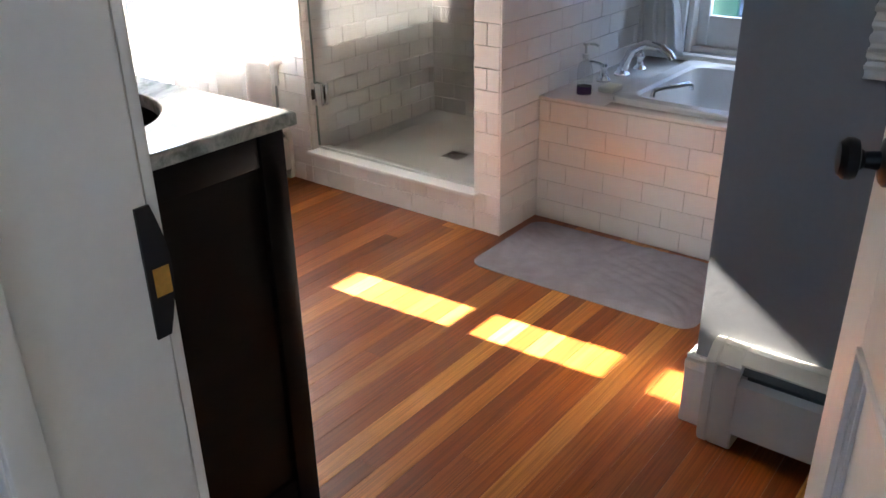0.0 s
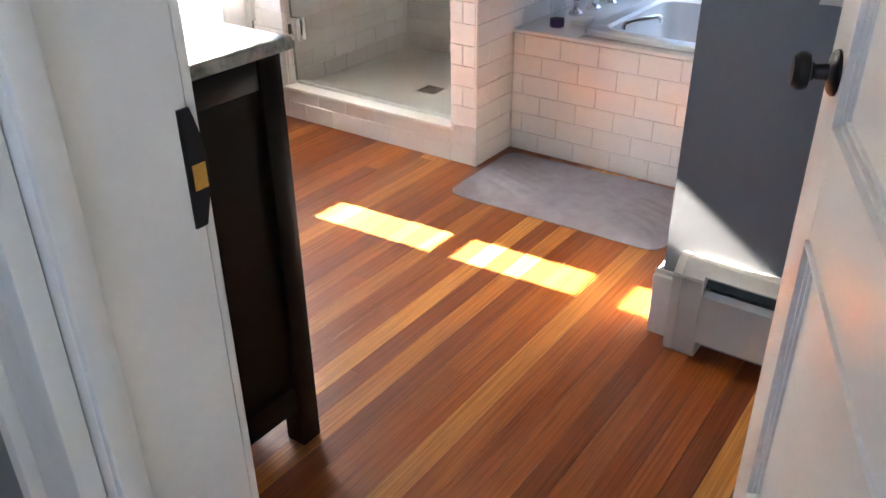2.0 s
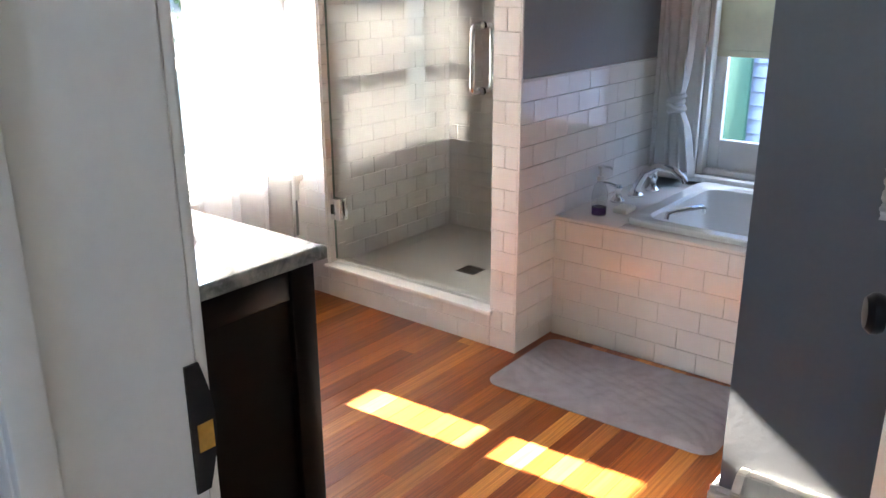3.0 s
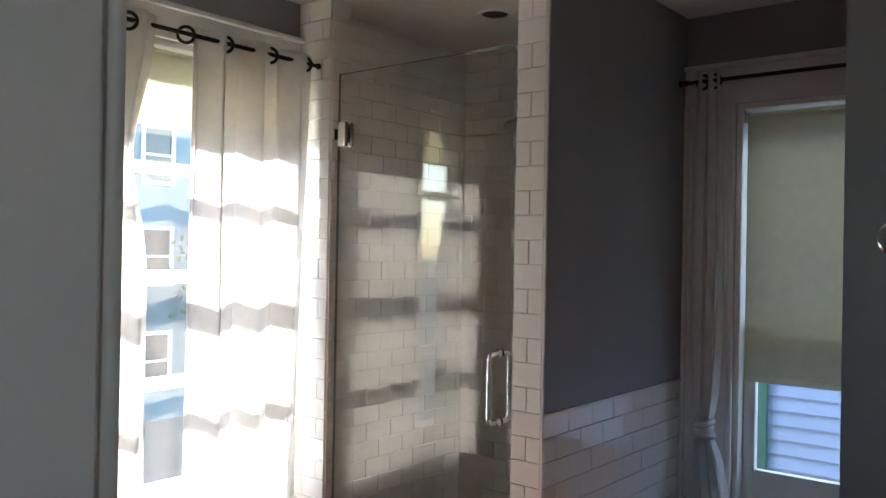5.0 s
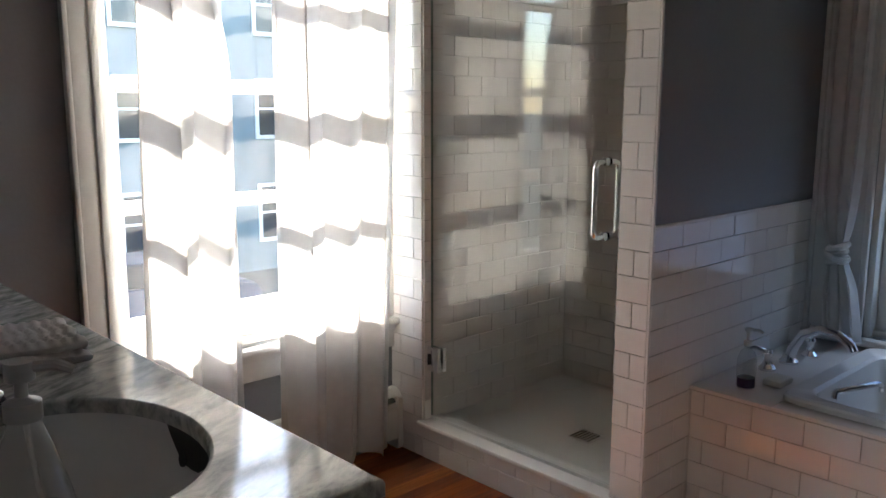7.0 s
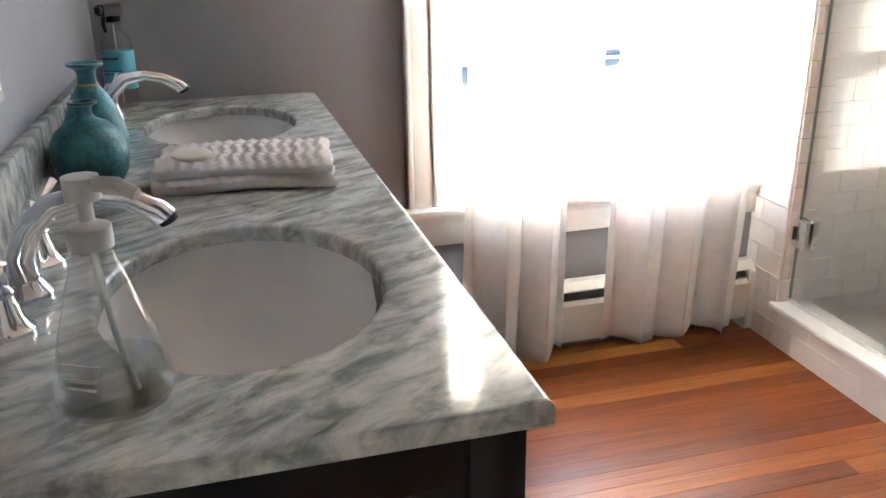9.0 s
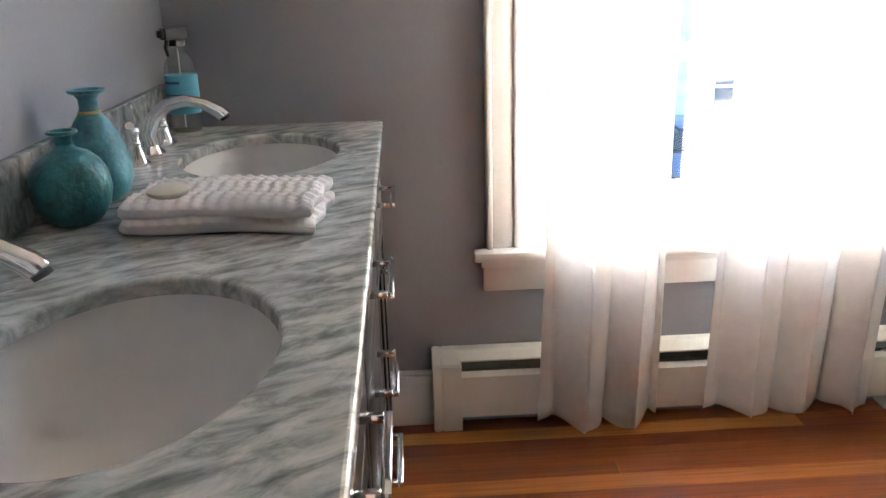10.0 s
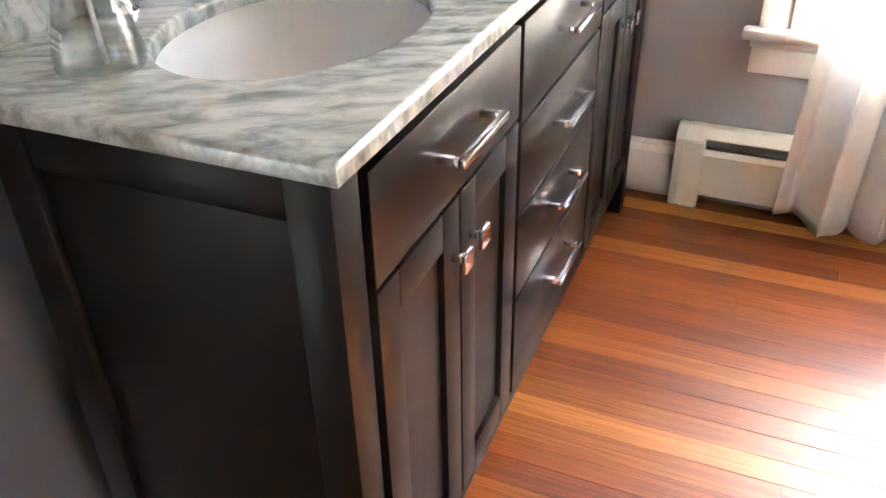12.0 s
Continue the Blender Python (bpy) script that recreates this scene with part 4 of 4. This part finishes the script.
def basin_faucet(label):
    """Spout reaches to +y; two lever handles on x."""
    t = thing("faucet", label, "faucet", "vanity faucets")
    part("spout_base", lathe([(0.028, 0), (0.028, 0.005), (0.023, 0.012), (0.018, 0.022)]), CHROME, t)
    part("spout", tube([(0, 0, 0.012), (0, 0.002, 0.05), (0, 0.012, 0.085), (0, 0.04, 0.115), (0, 0.08, 0.124), (0, 0.115, 0.115), (0, 0.142, 0.096), (0, 0.15, 0.086)], [0.017, 0.0155, 0.015, 0.0145, 0.0135, 0.0135, 0.015, 0.0145], 18), CHROME, t)
    part("aerator", turned(lathe([(0.011, 0), (0.011, 0.006), (0, 0.006)]), pose(0, 0.151, 0.0845, 210, 0, 0)), DARK, t)
    part("lift_rod", lathe([(0.0025, 0.01), (0.0025, 0.105), (0.006, 0.11), (0.006, 0.118), (0, 0.121)], (0, -0.028, 0), 12), CHROME, t)
    for s in (-1, 1):
        h = part("valve_handle", lathe([(0.026, 0), (0.026, 0.005), (0.021, 0.01), (0.018, 0.02), (0.0115, 0.045), (0.0135, 0.05), (0.0105, 0.055), (0.0105, 0.072), (0.013, 0.076), (0.0125, 0.084), (0.006, 0.092), (0, 0.094)], (s * 0.1, 0, 0)), CHROME, t)
        part("lever", tube([(s * 0.1, 0, 0.07), (s * 0.118, 0.004, 0.078), (s * 0.14, 0.01, 0.092), (s * 0.158, 0.014, 0.1)], [0.007, 0.0058, 0.0058, 0.0085], 12), CHROME, h)
    return t


basin_faucet("chrome widespread faucet with two levers beside the sink").matrix_basis = pose(-1.31, 0.432, VZ + 0.0005) @ Matrix.Diagonal((0.95, 1.0, 0.84, 1))
basin_faucet("chrome widespread faucet with two levers beside the sink").matrix_basis = pose(-2.195, 0.432, VZ + 0.0005) @ Matrix.Diagonal((0.95, 1.0, 0.84, 1))


def vase(profile, mat, label):
    t = thing("vase", label, "vase", "teal vases")
    part("body", lathe(profile, seg=40), mat, t)
    nr, nz = min((r, z) for r, z in profile if z > 0.08)
    part("neck_string", tube(arc((0, 0, nz - 0.006), (1, 0, 0), (0, 1, 0), nr + 0.0035, 0, 360, 26), 0.003, 8), STRING, t, "thin raffia string round the neck")
    return t


round_prof = [(0.0, 0.0), (0.028, 0.0), (0.044, 0.01), (0.057, 0.03), (0.0625, 0.055), (0.06, 0.08), (0.05, 0.1), (0.034, 0.114), (0.018, 0.121), (0.013, 0.127), (0.0125, 0.136), (0.016, 0.142), (0.023, 0.145), (0.023, 0.149), (0.017, 0.149), (0.011, 0.14), (0.011, 0.125)]
tall_prof = [(0.0, 0.0), (0.032, 0.0), (0.048, 0.012), (0.058, 0.035), (0.059, 0.06), (0.053, 0.09), (0.042, 0.12), (0.03, 0.143), (0.019, 0.158), (0.0165, 0.168), (0.0165, 0.182), (0.022, 0.19), (0.032, 0.194), (0.032, 0.199), (0.024, 0.199), (0.014, 0.188), (0.014, 0.165)]
vase(round_prof, TEAL, "small round frosted teal glass vase on the marble").matrix_basis = pose(-1.725, 0.456, VZ + 0.0006) @ Matrix.Scale(0.9, 4)
vase(tall_prof, TEAL2, "taller frosted teal glass vase with a flared lip").matrix_basis = pose(-1.86, 0.449, VZ + 0.0006) @ Matrix.Scale(0.87, 4)

# folded hand towel and the round soap on it
tw = thing("hand_towel", "folded white waffle-weave hand towel on the marble countertop", "towel")
for k, (dx, z0, th) in enumerate(((0.0, 0.0, 0.021), (0.004, 0.0212, 0.022))):
    bm = bmesh.new()
    NX, NYY = 56, 96
    lay = {}
    for side in (0, 1):
        for i in range(NX + 1):
            for j in range(NYY + 1):
                u, v = i / NX, j / NYY
                edge_in = min(1.0, min(u, 1 - u) * 0.16 / 0.012, min(v, 1 - v) * 0.27 / 0.012)
                rim = 0.35 + 0.65 * math.sqrt(1 - (1 - edge_in) ** 2)
                puff = 0.5 * th * rim
                waf = 0.0019 * (math.sin(u * 2 * math.pi * 8) + math.sin(v * 2 * math.pi * 14)) * rim
                z = z0 + th / 2 + (puff + waf if side else -puff * (1 if k == 0 else 0.96)) + 0.003 * math.sin(4 * v + 2 * k) * u * side
                x = (u - 0.5) * (0.165 - dx) + 0.006 * math.sin(v * 8 + k)
                y = (v - 0.5) * (0.27 - dx * 2) + 0.003 * math.sin(u * 14 + k)
                lay[side, i, j] = bm.verts.new((x, y, max(z, 0.0004)))
    for side in (0, 1):
        for i in range(NX):
            for j in range(NYY):
                bm.faces.new([lay[side, i + a, j + b] for a, b in ((0, 0), (1, 0), (1, 1), (0, 1))])
    ring = [(i, 0) for i in range(NX)] + [(NX, j) for j in range(NYY)] + [(i, NYY) for i in range(NX, 0, -1)] + [(0, j) for j in range(NYY, 0, -1)]
    for (a, b), (c, d) in zip(ring, ring[1:] + ring[:1]):
        bm.faces.new((lay[0, a, b], lay[0, c, d], lay[1, c, d], lay[1, a, b]))
    part("fold", bm, TERRY, tw)
tw.matrix_basis = pose(-1.716, 0.681, VZ + 0.0006, 0, 0, -6)
sp = solid("soap_bar", lathe([(0.0, 0), (0.024, 0), (0.0295, 0.004), (0.0295, 0.008), (0.024, 0.0115), (0, 0.0125)]), PEBBLE, "round cream soap bar on the folded towel", "soap")
sp.matrix_basis = pose(-1.69, 0.602, VZ + 0.0455, 0, 2, 0)


def spray_bottle():
    t = thing("spray_bottle", "clear spray bottle with blue label and black trigger", "spray bottle")
    b = part("bottle", lathe([(0.0, 0), (0.036, 0), (0.039, 0.006), (0.039, 0.145), (0.034, 0.168), (0.022, 0.186), (0.015, 0.192), (0.015, 0.205)], seg=32), BOTTLE, t, "clear plastic bottle")
    lab = part("label", lathe([(0.0395, 0.045), (0.0398, 0.045), (0.0398, 0.138), (0.0395, 0.138)], seg=32), LABEL, t, "light blue paper label")
    for z, w in ((0.118, 0.6), (0.09, 0.75), (0.082, 0.5), (0.06, 0.6)):
        bm = bmesh.new()
        pts = [(0.0403 * math.cos(a), 0.0403 * math.sin(a)) for a in [-w + 2 * w * k / 10 for k in range(11)]]
        lo = [bm.verts.new((x, y, z)) for x, y in pts]
        hi = [bm.verts.new((x, y, z + (0.006 if z > 0.1 else 0.003))) for x, y in pts]
        for k in range(10):
            bm.faces.new((lo[k], lo[k + 1], hi[k + 1], hi[k]))
        part("print_line", bm, INK, lab)
    h = part("spray_head", boxes(((-0.017, -0.014, 0.2055), (0.017, 0.014, 0.222)), ((-0.03, -0.011, 0.2225), (0.045, 0.011, 0.25)), bevel=0.004), BLACKPLASTIC, t, "black plastic spray head")
    part("trigger", tube([(0.03, 0, 0.224), (0.038, 0, 0.205), (0.034, 0, 0.185)], [0.006, 0.0055, 0.004], 8), BLACKPLASTIC, h)
    part("nozzle", boxes(((0.0455, -0.008, 0.228), (0.056, 0.008, 0.246)), bevel=0.002), BLACKPLASTIC, h)
    part("dip_tube", tube([(0, 0, 0.2), (0.006, 0.004, 0.1), (0.015, 0.01, 0.01)], 0.002, 6), CLEARPLASTIC, t)
    return t


spray_bottle().matrix_basis = pose(-2.464, 0.438, VZ + 0.0006, 0, 0, -28) @ Matrix.Scale(0.91, 4)


def hand_soap():
    t = thing("soap_dispenser", "clear conical hand soap dispenser with a pump", "soap dispenser")
    part("bottle", lathe([(0.0, 0), (0.044, 0), (0.047, 0.006), (0.046, 0.02), (0.036, 0.06), (0.024, 0.1), (0.016, 0.122), (0.0145, 0.13)], seg=36), BOTTLE, t, "clear teardrop bottle")
    part("liquid", lathe([(0.0, 0.004), (0.043, 0.004), (0.0435, 0.018), (0.0405, 0.032), (0, 0.032)], seg=36), BOTTLE, t)
    bm = boxes(((-0.018, -0.0475, 0.03), (0.016, -0.0455, 0.036)), ((-0.014, -0.0465, 0.022), (0.012, -0.0455, 0.0245)), ((-0.016, -0.0465, 0.016), (0.013, -0.0455, 0.018)))
    part("print_line", turned(bm, pose(0, 0, 0, -14, 0, 0)), CLEARPLASTIC, t, smooth=False)
    p = part("pump", lathe([(0.017, 0.13), (0.017, 0.147), (0.009, 0.15), (0.006, 0.152), (0.006, 0.166), (0.0135, 0.168), (0.0135, 0.186), (0, 0.188)], seg=20), CLEARPLASTIC, t, "frosted white pump")
    part("nozzle", tube([(0, 0, 0.18), (0.03, 0.0, 0.181), (0.046, 0.0, 0.174)], [0.007, 0.006, 0.005], 10), CLEARPLASTIC, p)
    part("dip_tube", tube([(0, 0, 0.14), (0.008, 0, 0.06), (0.02, 0, 0.008)], 0.0028, 8), CLEARPLASTIC, t)
    return t


hand_soap().matrix_basis = pose(-1.06, 0.545, VZ + 0.0006, 0, 0, 62)

out = thing("wall_outlet", "white double power outlet above the backsplash", "power outlet")
OX, OZ = -1.575, 1.09
part("cover_plate", boxes(((OX - 0.036, SY + 0.0005, OZ - 0.06), (OX + 0.036, SY + 0.006, OZ + 0.06)), bevel=0.002), ACRYLIC, out)
for z in (-0.025, 0.025):
    s = part("socket", boxes(((OX - 0.017, SY + 0.0062, OZ + z - 0.019), (OX + 0.017, SY + 0.0082, OZ + z + 0.019)), bevel=0.0008), TRIM, out)
    # Raised dark bars paint the shade of the socket holes.
    part("slot_shade", boxes(((OX - 0.009, SY + 0.0083, OZ + z - 0.003), (OX - 0.006, SY + 0.0088, OZ + z + 0.008)), ((OX + 0.006, SY + 0.0083, OZ + z - 0.003), (OX + 0.009, SY + 0.0088, OZ + z + 0.008)), ((OX - 0.003, SY + 0.0083, OZ + z - 0.012), (OX + 0.003, SY + 0.0088, OZ + z - 0.007))), DARK, s)


# ---- outside ----
GZ = -3.2
GRASS = material("lawn_and_asphalt", (0.08, 0.085, 0.075), 0.9, vary=0.4, scale=0.5, fine=6)
SIDING = material("blue_grey_siding", (0.15, 0.19, 0.28), 0.55, vary=0.06, scale=3)
GREEN = material("green_shutter_paint", (0.012, 0.06, 0.04), 0.5)
CARPAINT = material("dark_blue_car_paint", (0.02, 0.035, 0.07), 0.4, vary=0.1, bump=0.0)
CARGLASS = material("dark_car_glass", (0.02, 0.025, 0.03), 0.1, vary=0.1, bump=0.0)
RUBBER = material("tyre_rubber", (0.02, 0.02, 0.02), 0.8)
BRICK = material("far_house_paint", (0.15, 0.19, 0.2), 0.85, vary=0.25, scale=4, fine=30)
ROOF = material("grey_shingle", (0.12, 0.12, 0.13), 0.9, vary=0.3, fine=20)
LEAF = material("tree_leaves", (0.05, 0.1, 0.03), 0.7, vary=0.4, scale=2)
BARK = material("tree_bark", (0.12, 0.09, 0.06), 0.9, vary=0.3)
structure("ground", boxes(((-400, -400, GZ - 0.2), (400, 400, GZ))), GRASS, "asphalt street and yard below the windows", "ground")


def house(x0, x1, y0, y1, h, wall_mat, label, faces):
    """faces: rows of (side, first, pitch, count, sill heights)."""
    t = thing("neighbour_house", label, "house")
    part("wall", boxes(((x0, y0, GZ), (x1, y1, GZ + h))), wall_mat, t, smooth=False)
    my = (y0 + y1) / 2
    part("roof", extrude([(y0 - 0.4, GZ + h + 0.002), (my, GZ + h + 2.4), (y1 + 0.4, GZ + h + 0.002)], "x", x0 - 0.4, x1 + 0.4), ROOF, t, smooth=False)
    for side, first, pitch, count, sills in faces:
        for k in range(count):
            for z in sills:
                a = first + k * pitch
                if side == "x1":
                    w = part("window", boxes(((x1 + 0.002, a, GZ + z), (x1 + 0.02, a + 0.8, GZ + z + 1.4))), CARGLASS, t, smooth=False)
                    part("frame", boxes(((x1 + 0.021, a - 0.1, GZ + z - 0.1), (x1 + 0.07, a, GZ + z + 1.5)), ((x1 + 0.021, a + 0.8, GZ + z - 0.1), (x1 + 0.07, a + 0.9, GZ + z + 1.5)), ((x1 + 0.021, a, GZ + z + 1.4), (x1 + 0.07, a + 0.8, GZ + z + 1.5)), ((x1 + 0.021, a, GZ + z - 0.1), (x1 + 0.09, a + 0.8, GZ + z)), ((x1 + 0.021, a, GZ + z + 0.67), (x1 + 0.06, a + 0.8, GZ + z + 0.73))), TRIM, w, smooth=False)
    return t


house(-32, -20, -6, 24, 9.0, BRICK, "grey-green neighbour house across the street with white windows", [("x1", -5, 1.9, 15, (0.9, 3.7, 6.4))])
north_house = thing("siding_house", "neighbour house wall of blue-grey clapboard siding", "house")
part("wall", boxes(((-7, 6.06, GZ), (6, 9, GZ + 6.5))), SIDING, north_house, smooth=False)
for k in range(60):
    z = GZ + 0.4 + k * 0.1
    bm = extrude([(6.0585, z), (6.03, z - 0.002), (6.036, z + 0.0), (6.0585, z + 0.102)], "x", -7, 6)
    part("clapboard", bm, SIDING, north_house, smooth=False)
part("shutter", boxes(((-2.3, 5.98, -0.9), (-2.0, 6.029, 0.95)), bevel=0.01), GREEN, north_house, "dark green painted shutter")


def car(label):
    t = thing("parked_car", label, "car")
    side = [(-2.2, 0.35), (-2.2, 0.75), (-1.9, 0.92), (-1.2, 0.98), (1.1, 0.98), (2.0, 0.85), (2.2, 0.65), (2.2, 0.35)]
    bm = extrude(side, "y", -0.88, 0.88)
    bmesh.ops.bevel(bm, geom=bm.edges[:], offset=0.06, segments=2, affect="EDGES")
    part("body", bm, CARPAINT, t)
    bm = extrude([(-1.75, 0.97), (-1.1, 1.42), (0.3, 1.44), (1.1, 0.97)], "y", -0.78, 0.78)
    bmesh.ops.bevel(bm, geom=bm.edges[:], offset=0.07, segments=2, affect="EDGES")
    part("cabin_glass", bm, CARGLASS, t)
    part("roof", boxes(((-1.05, -0.68, 1.425), (0.25, 0.68, 1.462)), bevel=0.015), CARPAINT, t)
    for x in (-1.35, 1.4):
        for y in (-0.82, 0.82):
            w = part("wheel", turned(lathe([(0.0, -0.1), (0.33, -0.1), (0.34, -0.06), (0.34, 0.06), (0.33, 0.1), (0, 0.1)], seg=24), pose(x, y, 0.34, 90, 0, 0)), RUBBER, t)
            part("rim", turned(lathe([(0.0, -0.105), (0.2, -0.105), (0.2, 0.105), (0, 0.105)], seg=16), pose(x, y, 0.34, 90, 0, 0)), CHROME, w)
    return t


car("dark blue car parked in the street").matrix_basis = pose(-16.4, 7.2, GZ, 0, 0, 86)
car("dark blue car parked in the street").matrix_basis = pose(-16.2, 2.4, GZ, 0, 0, 90)


def tree(label, h, rng):
    t = thing("street_tree", label, "tree")
    bm = tube([(0, 0, 0), (0.05, 0.02, h * 0.3), (0.0, 0.1, h * 0.62)], [0.22, 0.17, 0.1], 10)
    for k in range(7):
        a = k * 2.4
        z = h * (0.35 + 0.04 * k)
        tube([(0.03, 0.05, z), (1.1 * math.cos(a), 1.1 * math.sin(a), z + 0.9), (1.7 * math.cos(a), 1.7 * math.sin(a), z + 1.8)], [0.08, 0.05, 0.02], 6, bm)
    part("trunk", bm, BARK, t)
    vs, fs = [], []
    for k in range(5200):
        c = Vector((rng.gauss(0, 0.85), rng.gauss(0, 0.85), h * 0.72 + rng.gauss(0, 0.8)))
        a, b = Vector((rng.uniform(-1, 1), rng.uniform(-1, 1), rng.uniform(-1, 1))).normalized() * 0.12, Vector((rng.uniform(-1, 1), rng.uniform(-1, 1), rng.uniform(-1, 1))).normalized() * 0.09
        n = len(vs)
        vs += [c - a, c - b, c + a, c + b]
        fs.append((n, n + 1, n + 2, n + 3))
    me = bpy.data.meshes.new("crown")
    me.from_pydata([tuple(v) for v in vs], [], fs)
    me.materials.append(LEAF)
    o = tagged(new("crown", me), kind="stuff")
    o.parent = t
    return t


tree("leafy street tree across the road", 6.0, random.Random(8)).matrix_basis = pose(-17.5, 14.5, GZ)

# ---- floor planks ----
rng = random.Random(11)
floor = structure("floor", boxes(((WX, -1.35, -0.0215), (EX, NY, -0.018))), DARK, "varnished fir strip floor in mixed orange and brown tones", "floor")
PW, LINE = 0.0592, 0.519


def plank(x0, x1, y0, y1, along="y"):
    bm = bmesh.new()
    g = 0.0003
    box(bm, (x0 + g, y0 + g, -0.0175), (x1 - g, y1 - g, -0.0004 * rng.random()))
    tops = [e for e in bm.edges if all(v.co.z > -0.005 for v in e.verts)]
    bmesh.ops.bevel(bm, geom=tops, offset=0.0005, segments=1, affect="EDGES")
    ob = new("plank", mesh("plank", bm, WOOD))
    ob.parent = floor


n = int((EX - WX) / PW) + 1
for k in range(n):
    x0, x1 = WX + k * PW, min(WX + (k + 1) * PW, EX)
    y = LINE + 0.031
    first = True
    while y < 2.56:
        ln = rng.choice((2.1, 2.1, 2.1, rng.uniform(0.35, 1.7))) if first else rng.uniform(1.0, 2.4)
        y1 = min(y + ln, 2.6)
        if 2.6 - y1 < 0.2:
            y1 = 2.6
        plank(x0, x1, y, y1)
        y, first = y1, False
    if -1.3 < x0 < 0.42:
        plank(x0, x1, -0.55, LINE - 0.031)
        plank(x0, x1, -1.34, -0.55)
plank(WX, -1.4, LINE - 0.03, LINE + 0.03)
plank(-1.4, EX, LINE - 0.03, LINE + 0.03)

# ---- tile pieces ----
tiling(ap, (PX + 0.002, AY + 0.006, 0), (1, 0, 0), (0, -1, 0), EX - PX - 0.002, TZ - 0.012, 0.03)
tiling(shell, (COREX0 + 0.003, PY + 0.006, 0), (1, 0, 0), (0, -1, 0), PX - COREX0 - 0.0105, CZ, 0.0215)
tiling(shell, (PX - 0.006, PY + 0.008, 0), (0, 1, 0), (1, 0, 0), NY - PY - 0.008, 0.958, 0.0)
tiling(stub, (WX + 0.001, PY + 0.006, 0), (1, 0, 0), (0, -1, 0), 0.174 + 0.0, CZ, 0.02)
tiling(stub, (-2.425, PY + 0.007, 0.142), (0, 1, 0), (1, 0, 0), 0.092, CZ - 0.142, 0.05)
tiling(curb, (-2.424, PY + 0.004, 0), (1, 0, 0), (0, -1, 0), COREX0 + 2.427, 0.125, 0.06)
tiling(liner_w, (WX + 0.03, PY + 0.101, 0.06), (0, 1, 0), (1, 0, 0), NY - PY - 0.137, CZ - 0.06, 0.03)
tiling(liner_n, (WX + 0.037, NY - 0.03, 0.06), (1, 0, 0), (0, -1, 0), COREX0 - WX - 0.04, CZ - 0.06, 0.1)
